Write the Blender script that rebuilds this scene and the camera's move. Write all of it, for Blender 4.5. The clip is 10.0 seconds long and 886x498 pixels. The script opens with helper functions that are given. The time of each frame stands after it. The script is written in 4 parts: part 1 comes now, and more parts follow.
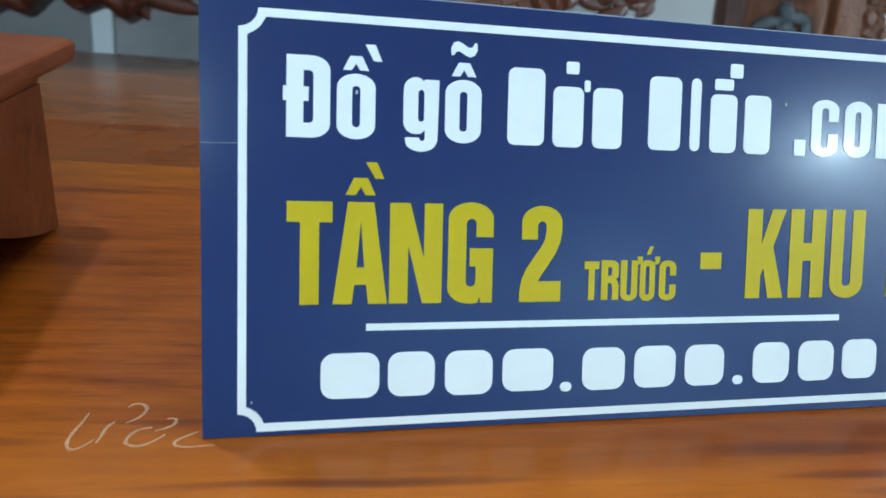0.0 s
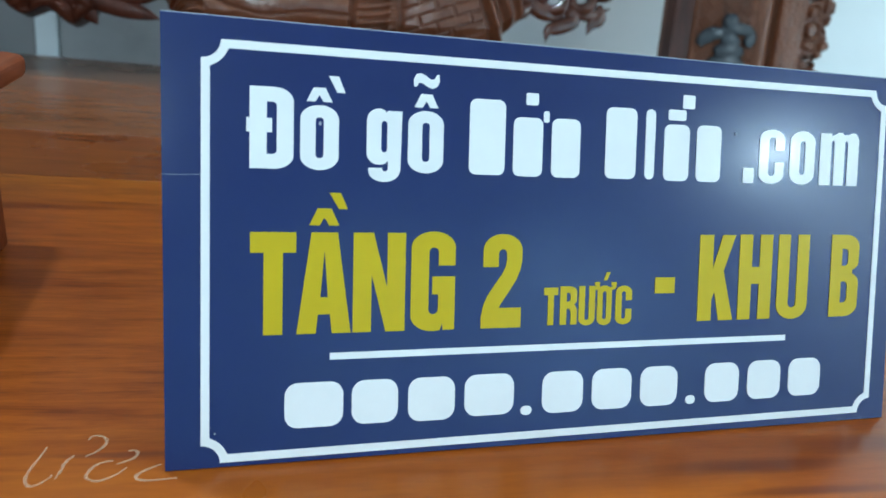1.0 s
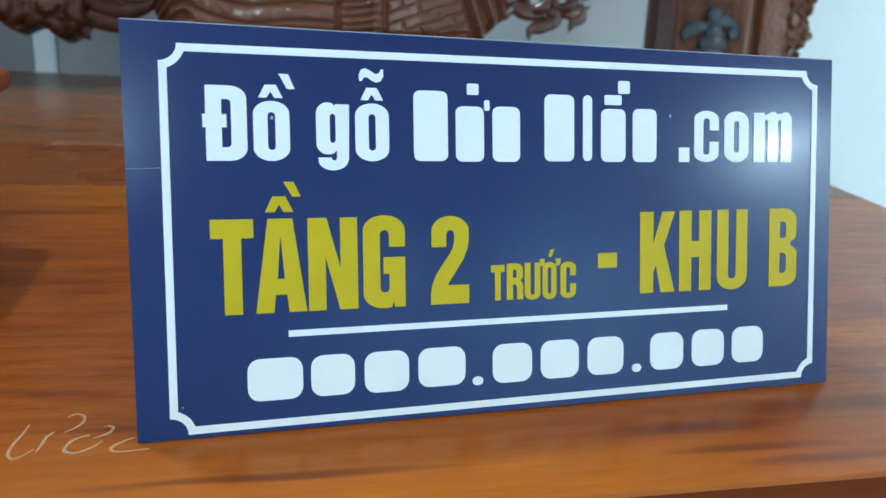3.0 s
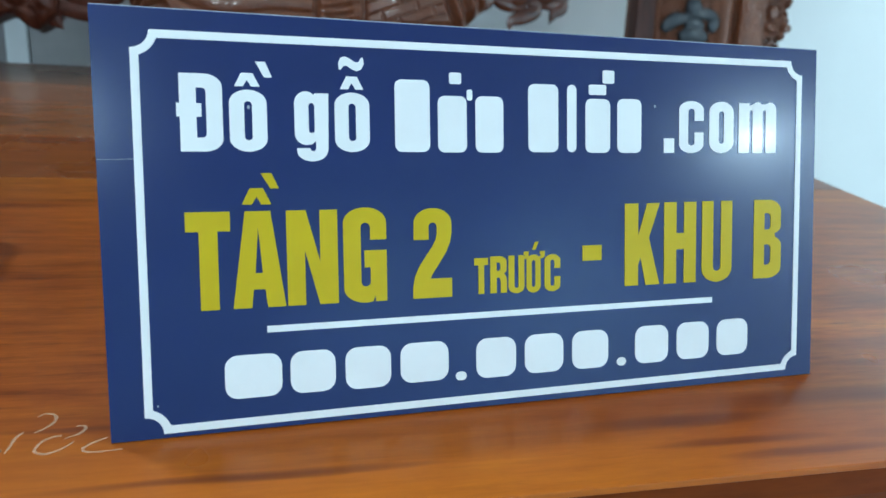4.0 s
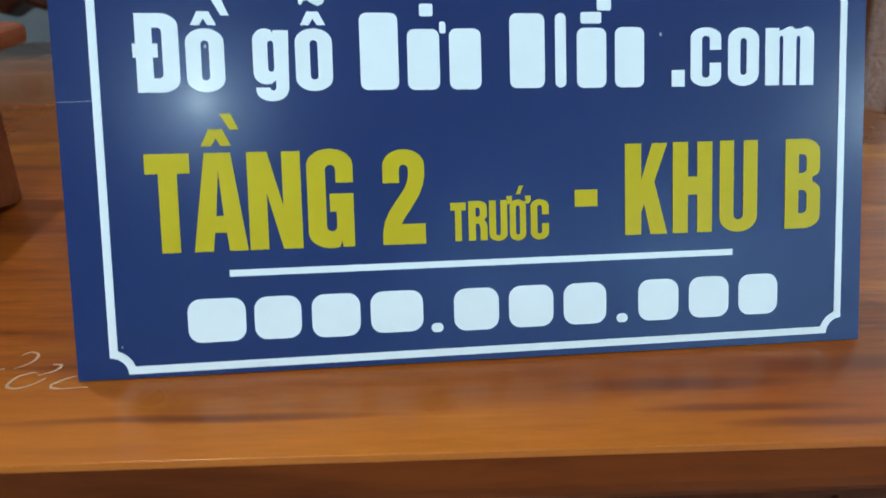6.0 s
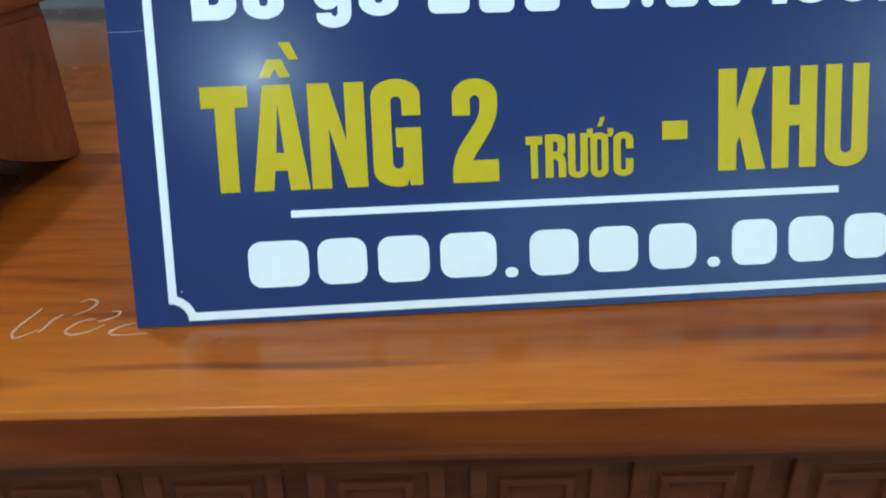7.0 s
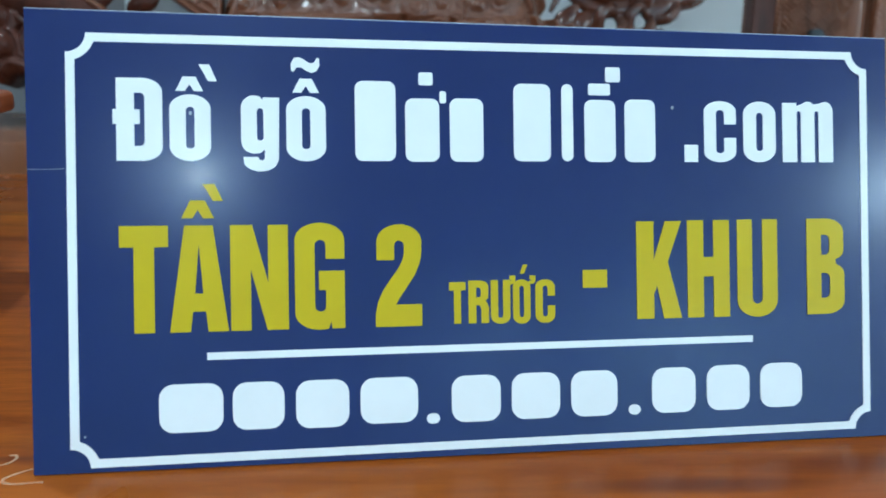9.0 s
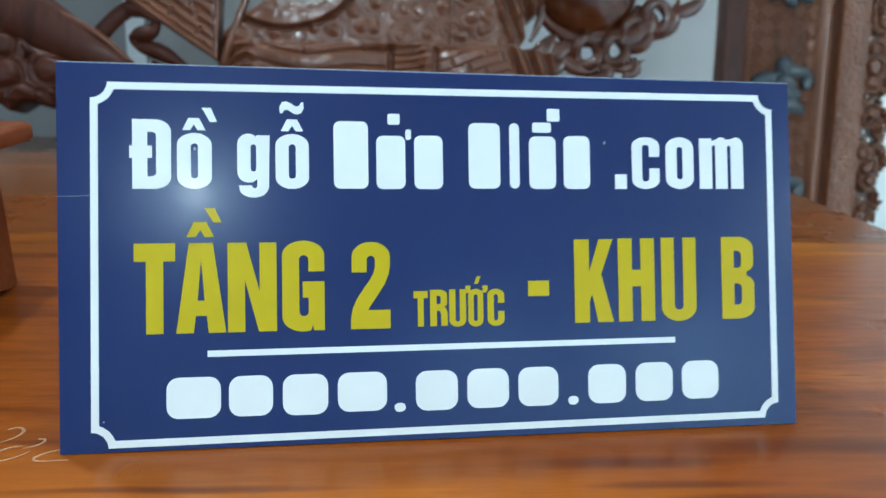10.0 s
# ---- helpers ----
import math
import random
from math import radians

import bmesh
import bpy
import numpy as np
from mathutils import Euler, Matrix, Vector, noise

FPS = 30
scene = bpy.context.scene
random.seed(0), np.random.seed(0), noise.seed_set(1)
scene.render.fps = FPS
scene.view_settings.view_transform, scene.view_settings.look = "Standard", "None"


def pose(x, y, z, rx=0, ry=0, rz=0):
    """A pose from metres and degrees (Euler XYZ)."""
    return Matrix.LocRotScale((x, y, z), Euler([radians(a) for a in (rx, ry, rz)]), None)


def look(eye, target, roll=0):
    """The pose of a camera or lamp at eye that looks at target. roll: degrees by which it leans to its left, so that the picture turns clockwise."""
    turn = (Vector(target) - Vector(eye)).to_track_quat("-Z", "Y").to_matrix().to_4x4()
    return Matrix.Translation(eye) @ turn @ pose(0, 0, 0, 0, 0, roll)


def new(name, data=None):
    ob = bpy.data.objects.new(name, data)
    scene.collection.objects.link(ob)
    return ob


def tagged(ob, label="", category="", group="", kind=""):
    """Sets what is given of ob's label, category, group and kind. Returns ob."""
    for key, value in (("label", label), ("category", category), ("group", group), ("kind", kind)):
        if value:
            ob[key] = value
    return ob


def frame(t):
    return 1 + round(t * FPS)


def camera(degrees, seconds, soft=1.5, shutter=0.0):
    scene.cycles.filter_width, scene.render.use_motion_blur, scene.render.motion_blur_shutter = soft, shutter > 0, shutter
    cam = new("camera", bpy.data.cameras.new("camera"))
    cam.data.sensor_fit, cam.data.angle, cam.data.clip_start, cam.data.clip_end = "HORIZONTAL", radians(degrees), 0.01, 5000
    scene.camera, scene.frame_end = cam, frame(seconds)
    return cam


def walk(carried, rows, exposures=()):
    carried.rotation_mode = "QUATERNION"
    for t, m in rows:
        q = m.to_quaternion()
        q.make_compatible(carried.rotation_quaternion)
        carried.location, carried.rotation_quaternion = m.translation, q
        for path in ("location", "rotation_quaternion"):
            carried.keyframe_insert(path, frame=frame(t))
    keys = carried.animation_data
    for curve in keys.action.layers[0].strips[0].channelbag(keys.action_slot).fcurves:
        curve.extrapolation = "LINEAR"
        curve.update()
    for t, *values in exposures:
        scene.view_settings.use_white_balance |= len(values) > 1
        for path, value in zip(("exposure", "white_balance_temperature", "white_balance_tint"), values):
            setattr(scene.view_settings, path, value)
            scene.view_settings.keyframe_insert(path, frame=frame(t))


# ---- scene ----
cam = camera(59.42, 10.0, soft=1.4, shutter=0.5)
cam.data.dof.use_dof, cam.data.dof.focus_distance, cam.data.dof.aperture_fstop = True, 0.42, 10.5
ROWS = [
    (0, 0.0381, -0.2976, 0.9686, 69.11, -5.622, -9.209),
    (0.5, 0.0293, -0.2854, 0.9717, 69.377, -6.489, -11.971),
    (1, 0.0317, -0.296, 0.9828, 69.38, -6.742, -12.595),
    (1.5, 0.0344, -0.3095, 0.9892, 69.598, -6.475, -12.023),
    (2, 0.0427, -0.3197, 0.9918, 69.958, -5.035, -12.238),
    (2.5, 0.054, -0.3272, 0.9857, 69.985, -4.371, -12.702),
    (2.7, 0.0542, -0.3316, 0.9845, 69.847, -4.675, -12.31),
    (3.8, 0.0574, -0.3257, 0.9833, 69.638, -4.84, -13.974),
    (4, 0.0559, -0.3234, 0.981, 69.351, -5.017, -14.029),
    (4.5, 0.054, -0.3218, 0.9812, 69.091, -5.082, -14.089),
    (5, 0.0601, -0.3244, 0.9818, 69.043, -4.114, -13.76),
    (5.2, 0.071, -0.3246, 0.9794, 68.458, -3.615, -12.288),
    (6.3, 0.151, -0.3198, 0.955, 66.424, -1.369, -2.15),
    (6.5, 0.1499, -0.3152, 0.9504, 64.822, -1.557, -1.173),
    (7, 0.1328, -0.3032, 0.9374, 65.156, 0.581, -1.087),
    (7.5, 0.1297, -0.2683, 0.9425, 68.124, -0.386, -2.828),
    (8, 0.1344, -0.2632, 0.947, 71.141, -0.862, -3.66),
    (8.5, 0.1436, -0.2721, 0.9506, 72.242, -0.961, -4.185),
    (9, 0.1424, -0.2959, 0.9541, 72.851, -2.092, -4.482),
    (9.5, 0.1474, -0.3208, 0.9591, 73.368, -2.219, -4.672),
    (10, 0.1528, -0.3577, 0.971, 74.213, -2.152, -4.853),
]
walk(cam, [(t, pose(*row)) for t, *row in ROWS], [(0, 0.06, 6400, 10), (2.7, 0.05, 6380, 10), (3.8, 0.0, 6340, 10), (5.2, -0.01, 6320, 10), (6.3, -0.02, 6450, 10), (7.0, 0.11, 6480, 10), (7.7, 0.11, 6350, 10), (9.0, 0.12, 6250, 10), (10, 0.14, 6500, 10)])

# ---- light ----
TOP = 0.76
CEIL = 2.80


world = bpy.data.worlds.new("room_air")
scene.world = world
world.use_nodes = True
world.node_tree.nodes["Background"].inputs[0].default_value = (0.55, 0.62, 0.66, 1)
world.node_tree.nodes["Background"].inputs[1].default_value = 0.02
COOL = (0.78, 1.0, 1.11)
LAMPS = [  # x, y, watts, radius
    (4.86, -4.28, 84, 0.11),
    (-0.40, -4.50, 25, 0.075),
    (-0.52, 0.97, 17, 0.07),
    # the next two are unseen fill lamps, added to raise the room's light
    (3.70, -1.50, 34, 0.14),
    (-3.00, -2.20, 40, 0.14),
]
# unseen fill light, added to brighten the sign and the table's front
FILL_PENDANT = (0.0, -0.80, 1.92, 8.5)  # x, y, z, watts


# ---- materials ----
def material(name, colour, rough=0.5, metal=0.0, coat=0.0, spec=0.5):
    m = bpy.data.materials.new(name)
    m.use_nodes = True
    b = m.node_tree.nodes["Principled BSDF"]
    b.inputs["Base Color"].default_value = colour
    b.inputs["Roughness"].default_value = rough
    b.inputs["Metallic"].default_value = metal
    b.inputs["Coat Weight"].default_value = coat
    b.inputs["Coat Roughness"].default_value = 0.10
    b.inputs["Specular IOR Level"].default_value = spec
    return m, m.node_tree, b


def node(tree, kind, **values):
    n = tree.nodes.new(kind)
    for key, value in values.items():
        n.inputs[key].default_value = value
    return n


def coords(tree, scale, turn=(0, 0, 0)):
    c = tree.nodes.new("ShaderNodeTexCoord")
    m = tree.nodes.new("ShaderNodeMapping")
    m.inputs["Scale"].default_value = scale
    m.inputs["Rotation"].default_value = turn
    tree.links.new(c.outputs["Object"], m.inputs["Vector"])
    return m.outputs["Vector"]


def ramp(tree, source, stops):
    r = tree.nodes.new("ShaderNodeValToRGB")
    while len(r.color_ramp.elements) < len(stops):
        r.color_ramp.elements.new(0.5)
    for e, (at, colour) in zip(r.color_ramp.elements, stops):
        e.position, e.color = at, colour
    tree.links.new(source, r.inputs["Fac"])
    return r.outputs["Color"]


def mixed(tree, fac, a, b, mode="MIX"):
    n = tree.nodes.new("ShaderNodeMix")
    n.data_type, n.blend_type = "RGBA", mode
    for socket, value in ((n.inputs[0], fac), (n.inputs[6], a), (n.inputs[7], b)):
        if isinstance(value, (float, int, tuple)):
            socket.default_value = value
        else:
            tree.links.new(value, socket)
    return n.outputs[2]


def bumped(tree, bsdf, height, strength, distance=0.001):
    b = node(tree, "ShaderNodeBump", Strength=strength, Distance=distance)
    tree.links.new(height, b.inputs["Height"])
    tree.links.new(b.outputs["Normal"], bsdf.inputs["Normal"])


def wood(name, dark, mid, light, scale=1.0, along="x", rough=0.3, coat=0.4, streak=0.5, spec=0.45, fibre=0.0):
    m, t, b = material(name, mid, rough, coat=coat, spec=spec)
    stretch = {"x": (0.42, 2.6, 2.6), "y": (2.6, 0.42, 2.6), "z": (2.6, 2.6, 0.42)}[along]
    v = coords(t, tuple(s * scale for s in stretch))
    broad = node(t, "ShaderNodeTexNoise", Scale=7.0, Detail=5.0, Roughness=0.55, Distortion=0.6)
    fine = node(t, "ShaderNodeTexNoise", Scale=60.0, Detail=4.0, Roughness=0.65)
    pores = node(t, "ShaderNodeTexNoise", Scale=22.0, Detail=3.0, Roughness=0.5, Distortion=0.3)
    for n in (broad, fine, pores):
        t.links.new(v, n.inputs["Vector"])
    base = ramp(t, broad.outputs["Fac"], ((0.30, dark), (0.44, mid), (0.56, mid), (0.70, light)))
    grain = ramp(t, fine.outputs["Fac"], ((0.3, (0.55, 0.46, 0.38, 1)), (0.6, (1, 1, 1, 1))))
    lines = ramp(t, pores.outputs["Fac"], ((0.33, (0.46, 0.27, 0.20, 1)), (0.50, (1, 1, 1, 1))))
    c = mixed(t, 0.45, base, grain, "MULTIPLY")
    c = mixed(t, streak, c, lines, "MULTIPLY")
    if fibre:
        thin = node(t, "ShaderNodeTexNoise", Scale=1.0, Detail=5.0, Roughness=0.68, Distortion=0.9)
        t.links.new(coords(t, {"x": (42, 400, 400), "y": (400, 42, 400), "z": (400, 400, 42)}[along], (0, 0, 0.012)), thin.inputs["Vector"])
        c = mixed(t, fibre, c, ramp(t, thin.outputs["Fac"], ((0.28, (0.50, 0.36, 0.26, 1)), (0.46, (0.92, 0.88, 0.86, 1)), (0.68, (1.22, 1.26, 1.22, 1)))), "MULTIPLY")
        long = node(t, "ShaderNodeTexNoise", Scale=1.0, Detail=4.0, Roughness=0.62, Distortion=0.5)
        t.links.new(coords(t, {"x": (13, 145, 145), "y": (145, 13, 145), "z": (145, 145, 13)}[along], (0, 0, -0.008)), long.inputs["Vector"])
        c = mixed(t, fibre * 1.1, c, ramp(t, long.outputs["Fac"], ((0.34, (0.46, 0.34, 0.26, 1)), (0.43, (0.84, 0.78, 0.74, 1)), (0.52, (1.03, 1.03, 1.03, 1)), (0.66, (1.16, 1.20, 1.16, 1)))), "MULTIPLY")
    t.links.new(c, b.inputs["Base Color"])
    wear = node(t, "ShaderNodeTexNoise", Scale=9.0, Detail=3.0)
    t.links.new(coords(t, (1, 1, 1)), wear.inputs["Vector"])
    r = node(t, "ShaderNodeMapRange")
    r.inputs["To Min"].default_value, r.inputs["To Max"].default_value = rough * 0.75, rough * 1.35
    t.links.new(wear.outputs["Fac"], r.inputs["Value"])
    t.links.new(r.outputs["Result"], b.inputs["Roughness"])
    bumped(t, b, fine.outputs["Fac"], 0.06)
    return m


def painted(name, colour, rough, spread=0.06, size=6.0, bump=0.05, coat=0.0, spec=0.5):
    m, t, b = material(name, colour, rough, coat=coat, spec=spec)
    n = node(t, "ShaderNodeTexNoise", Scale=size, Detail=6.0, Roughness=0.6)
    t.links.new(coords(t, (1, 1, 1)), n.inputs["Vector"])
    low = tuple(c * (1 - spread) for c in colour[:3]) + (1,)
    high = tuple(min(1, c * (1 + spread)) for c in colour[:3]) + (1,)
    t.links.new(ramp(t, n.outputs["Fac"], ((0.3, low), (0.7, high))), b.inputs["Base Color"])
    g = node(t, "ShaderNodeTexNoise", Scale=size * 40, Detail=3.0)
    t.links.new(coords(t, (1, 1, 1)), g.inputs["Vector"])
    bumped(t, b, g.outputs["Fac"], bump)
    return m


M_TOP = wood("varnished_tabletop_wood", (0.235, 0.043, 0.006, 1), (0.42, 0.094, 0.008, 1), (0.57, 0.160, 0.012, 1), 1.0, "x", 0.29, 0.0, 0.42, 0.32, 0.50)


def figured(mat, streaks):
    """Adds the golden sapwood along the board's front and rear and a few long dark streaks to a tabletop wood."""
    t = mat.node_tree
    b = t.nodes["Principled BSDF"]
    colour = b.inputs["Base Color"].links[0].from_socket
    c = t.nodes.new("ShaderNodeTexCoord")
    warp = node(t, "ShaderNodeTexNoise", Scale=4.0, Detail=4.0, Roughness=0.6)
    t.links.new(coords(t, (1.2, 8.0, 1.0)), warp.inputs["Vector"])
    xyz = t.nodes.new("ShaderNodeSeparateXYZ")
    t.links.new(c.outputs["Object"], xyz.inputs[0])

    def calc(kind, a, v, w=None):
        n = t.nodes.new("ShaderNodeMath")
        n.operation = kind
        for socket, value in zip(n.inputs, (a, v, w)):
            if value is None:
                continue
            if isinstance(value, float):
                socket.default_value = value
            else:
                t.links.new(value, socket)
        return n.outputs[0]
    y = calc("MULTIPLY_ADD", warp.outputs["Fac"], 0.05, calc("SUBTRACT", xyz.outputs["Y"], 0.025))
    calm = ramp(t, calc("MULTIPLY_ADD", y, -22.0, 0.85), ((0.0, (0, 0, 0, 1)), (1.0, (0.66, 0.66, 0.66, 1))))
    colour = mixed(t, calm, colour, (0.375, 0.082, 0.008, 1))
    sap = ramp(t, calc("SUBTRACT", calc("MULTIPLY_ADD", y, -16.0, 0.30), calc("MULTIPLY", calc("MAXIMUM", calc("SUBTRACT", xyz.outputs["X"], 0.17), 0.0), 4.5)), ((0.0, (0, 0, 0, 1)), (1.0, (1, 1, 1, 1))))
    gold = mixed(t, 1.0, colour, (1.48, 1.74, 1.4, 1), "MULTIPLY")
    colour = mixed(t, sap, colour, gold)
    rear = ramp(t, calc("MULTIPLY_ADD", y, 11.0, -3.75), ((0.0, (0, 0, 0, 1)), (1.0, (1, 1, 1, 1))))
    colour = mixed(t, rear, colour, mixed(t, 1.0, colour, (1.24, 1.55, 1.2, 1), "MULTIPLY"))
    y = calc("MULTIPLY_ADD", warp.outputs["Fac"], 0.012, calc("SUBTRACT", xyz.outputs["Y"], 0.006))
    for sx, sy, half, wide in streaks:
        u = calc("DIVIDE", calc("SUBTRACT", xyz.outputs["X"], sx), half)
        v = calc("DIVIDE", calc("SUBTRACT", y, sy), wide)
        d = calc("ADD", calc("MULTIPLY", u, u), calc("MULTIPLY", v, v))
        mask = ramp(t, d, ((0.0, (0.8, 0.8, 0.8, 1)), (0.25, (0.6, 0.6, 0.6, 1)), (1.0, (0, 0, 0, 1))))
        colour = mixed(t, mask, colour, (0.17, 0.034, 0.010, 1))
    t.links.new(colour, b.inputs["Base Color"])


M_TOP_RED = wood("varnished_red_brown_board", (0.19, 0.046, 0.008, 1), (0.29, 0.074, 0.013, 1), (0.38, 0.105, 0.018, 1), 1.0, "x", 0.26, 0.0, 0.35, 0.34, 0.5)
# greyer than the front board: the room's reflection is put into this colour
M_TOP_TAN = wood("varnished_tan_sheen_board", (0.21, 0.070, 0.024, 1), (0.30, 0.102, 0.036, 1), (0.37, 0.136, 0.050, 1), 1.0, "x", 0.23, 0.0, 0.25, 0.50, 0.25)
M_TOP_BACK = wood("varnished_dark_rail", (0.10, 0.045, 0.022, 1), (0.16, 0.075, 0.040, 1), (0.20, 0.100, 0.055, 1), 1.0, "x", 0.25, 0.0, 0.3, 0.40, 0.4)
# grain streaks; those near the sign's right corner also carry its shade
figured(M_TOP, [(0.060, -0.031, 0.100, 0.0036), (-0.068, -0.041, 0.048, 0.0075), (0.345, -0.046, 0.060, 0.0050), (-0.010, 0.014, 0.050, 0.0030), (0.285, -0.013, 0.070, 0.0080), (0.420, 0.002, 0.130, 0.0110), (0.310, -0.034, 0.060, 0.0040), (0.540, 0.060, 0.130, 0.0150), (0.480, -0.035, 0.110, 0.0080), (-0.120, 0.000, 0.070, 0.0045)])
# darker wood than the top, with the shade of upright faces put in
M_EDGE = wood("shaded_table_wood", (0.105, 0.020, 0.003, 1), (0.195, 0.038, 0.005, 1), (0.265, 0.060, 0.008, 1), 1.0, "x", 0.38, 0.0, 0.35, 0.08)
# darker than the edge wood: shade under the overhang is put into it
M_FRET = wood("shaded_fret_wood", (0.058, 0.013, 0.004, 1), (0.100, 0.023, 0.007, 1), (0.135, 0.034, 0.010, 1), 1.0, "x", 0.38, 0.0, 0.3, 0.08)
M_CARVED = wood("carved_brown_wood", (0.120, 0.040, 0.018, 1), (0.195, 0.066, 0.030, 1), (0.26, 0.092, 0.043, 1), 1.6, "x", 0.30, 0.5, 0.25, 0.45)
M_GLOBE = wood("polished_red_wood", (0.055, 0.013, 0.005, 1), (0.115, 0.028, 0.009, 1), (0.17, 0.046, 0.014, 1), 1.4, "x", 0.18, 0.6, 0.3)
M_PLAQUE = wood("polished_carved_wood", (0.16, 0.056, 0.026, 1), (0.260, 0.092, 0.043, 1), (0.34, 0.126, 0.060, 1), 1.6, "z", 0.28, 0.4, 0.2, 0.45)
M_FLOURISH = wood("glossy_dark_carved_wood", (0.062, 0.016, 0.007, 1), (0.110, 0.030, 0.013, 1), (0.15, 0.043, 0.019, 1), 1.6, "x", 0.24, 0.6, 0.25)
M_DARKCARVED = wood("dark_carved_wood", (0.050, 0.012, 0.006, 1), (0.088, 0.022, 0.011, 1), (0.12, 0.032, 0.016, 1), 1.6, "z", 0.42, 0.1, 0.3, 0.28)
M_STAND = wood("reddish_stand_wood", (0.15, 0.033, 0.011, 1), (0.275, 0.063, 0.020, 1), (0.36, 0.090, 0.029, 1), 1.3, "y", 0.42, 0.0, 0.3, 0.22)
M_BLUE = painted("blue_sign_film", (0.0100, 0.0220, 0.116, 1), 0.21, 0.06, 9.0, 0.02, 0.06, 0.52)
M_BLUE.node_tree.nodes["Principled BSDF"].inputs["Specular Tint"].default_value = (0.74, 0.90, 1.0, 1)
M_WHITE = painted("white_vinyl", (0.88, 0.90, 0.90, 1), 0.32, 0.03, 30.0, 0.02, 0.15, 0.35)
M_YELLOW = painted("yellow_vinyl", (0.61, 0.455, 0.008, 1), 0.32, 0.04, 30.0, 0.02, 0.06, 0.22)
M_CORE = painted("pale_board_core", (0.33, 0.37, 0.45, 1), 0.5)
M_INK = painted("grey_black_lacquer", (0.055, 0.064, 0.074, 1), 0.19, 0.15, 60.0, 0.1)
M_WALL = painted("white_wall_paint", (0.80, 0.82, 0.82, 1), 0.6, 0.03, 2.0, 0.1)
# unseen front wall, tinted blue so that the sign reflects a bluish glow
M_FRONTWALL = painted("pale_blue_reflector_paint", (0.68, 0.81, 0.90, 1), 0.6, 0.04, 1.5, 0.1)
M_FARWALL = painted("grey_wall_surface", (0.25, 0.25, 0.255, 1), 0.55, 0.08, 1.5, 0.1)
M_PANEL = painted("grey_panel_surface", (0.37, 0.375, 0.378, 1), 0.45, 0.15, 7.0)
M_PALE = painted("pale_door_paint", (0.72, 0.78, 0.80, 1), 0.4, 0.05, 5.0)
M_CEILING = painted("white_ceiling_paint", (0.8, 0.8, 0.8, 1), 0.8)
M_FLOOR = painted("glazed_floor_tile", (0.52, 0.545, 0.56, 1), 0.18, 0.1, 3.0, 0.02)
M_CHALK = painted("chalk", (1.0, 0.56, 0.34, 1), 0.9, 0.12, 400.0, 0.15, 0.0, 0.1)
M_CHALK.node_tree.nodes["Principled BSDF"].inputs["Alpha"].default_value = 0.33
M_HOUSING = painted("white_lamp_housing", (0.8, 0.8, 0.8, 1), 0.4)


def glow(name, strength):
    m, t, b = material(name, (0.9, 0.9, 0.9, 1), 0.5)
    b.inputs["Emission Color"].default_value = (*COOL, 1)
    b.inputs["Emission Strength"].default_value = strength
    return m


M_GLOW = glow("lamp_diffuser", 6.0)


# ---- mesh helpers ----
def finish(bm, mat, smooth=False):
    bmesh.ops.recalc_face_normals(bm, faces=bm.faces)
    me = bpy.data.meshes.new("mesh")
    bm.to_mesh(me)
    bm.free()
    if mat:
        me.materials.append(mat)
    if smooth:
        for p in me.polygons:
            p.use_smooth = True
    return me


def part(name, bm, mat, parent=None, label="", smooth=False, at=None):
    me = finish(bm, mat, smooth) if isinstance(bm, bmesh.types.BMesh) else bm
    me.name = name
    ob = new(name, me)
    if parent:
        ob.parent = parent
    if at is not None:
        ob.matrix_local = at
    return tagged(ob, label)


def thing(name, label, category, at=None, group="", kind=""):
    ob = new(name)
    if at is not None:
        ob.matrix_world = at
    return tagged(ob, label, category, group, kind)


def box(x0, x1, y0, y1, z0, z1, bevel=0.0, seg=2):
    bm = bmesh.new()
    bmesh.ops.create_cube(bm, size=1.0)
    for v in bm.verts:
        v.co = ((x0 + x1) / 2 + v.co.x * (x1 - x0), (y0 + y1) / 2 + v.co.y * (y1 - y0), (z0 + z1) / 2 + v.co.z * (z1 - z0))
    if bevel:
        bmesh.ops.bevel(bm, geom=bm.edges[:], offset=bevel, segments=seg, profile=0.6, affect="EDGES")
    return bm


def join(*bms):
    out = bmesh.new()
    for b in bms:
        me = bpy.data.meshes.new("tmp")
        b.to_mesh(me)
        b.free()
        out.from_mesh(me)
        bpy.data.meshes.remove(me)
    return out


def tube(points, radius, sides=10, taper=None, closed=False, flat=1.0):
    """A swept tube along points, with a radius for each point through taper(0..1)."""
    pts = [Vector(p) for p in points]
    bm, rings, n = bmesh.new(), [], len(pts)
    up = Vector((0, 1, 0))
    for i, p in enumerate(pts):
        a = pts[(i - 1) % n] if closed or i else pts[0]
        b = pts[(i + 1) % n] if closed or i < n - 1 else pts[-1]
        d = (b - a).normalized()
        s = d.cross(up)
        s = s.normalized() if s.length > 1e-4 else Vector((1, 0, 0))
        u = s.cross(d).normalized()
        r = radius * (taper(i / max(1, n - 1)) if taper else 1.0)
        rings.append([bm.verts.new(p + s * math.cos(k * math.tau / sides) * r + u * math.sin(k * math.tau / sides) * r * flat) for k in range(sides)])
    for i in range(n if closed else n - 1):
        r0, r1 = rings[i], rings[(i + 1) % n]
        for k in range(sides):
            bm.faces.new((r0[k], r0[(k + 1) % sides], r1[(k + 1) % sides], r1[k]))
    if not closed:
        bm.faces.new(rings[0][::-1])
        bm.faces.new(rings[-1])
    return bm


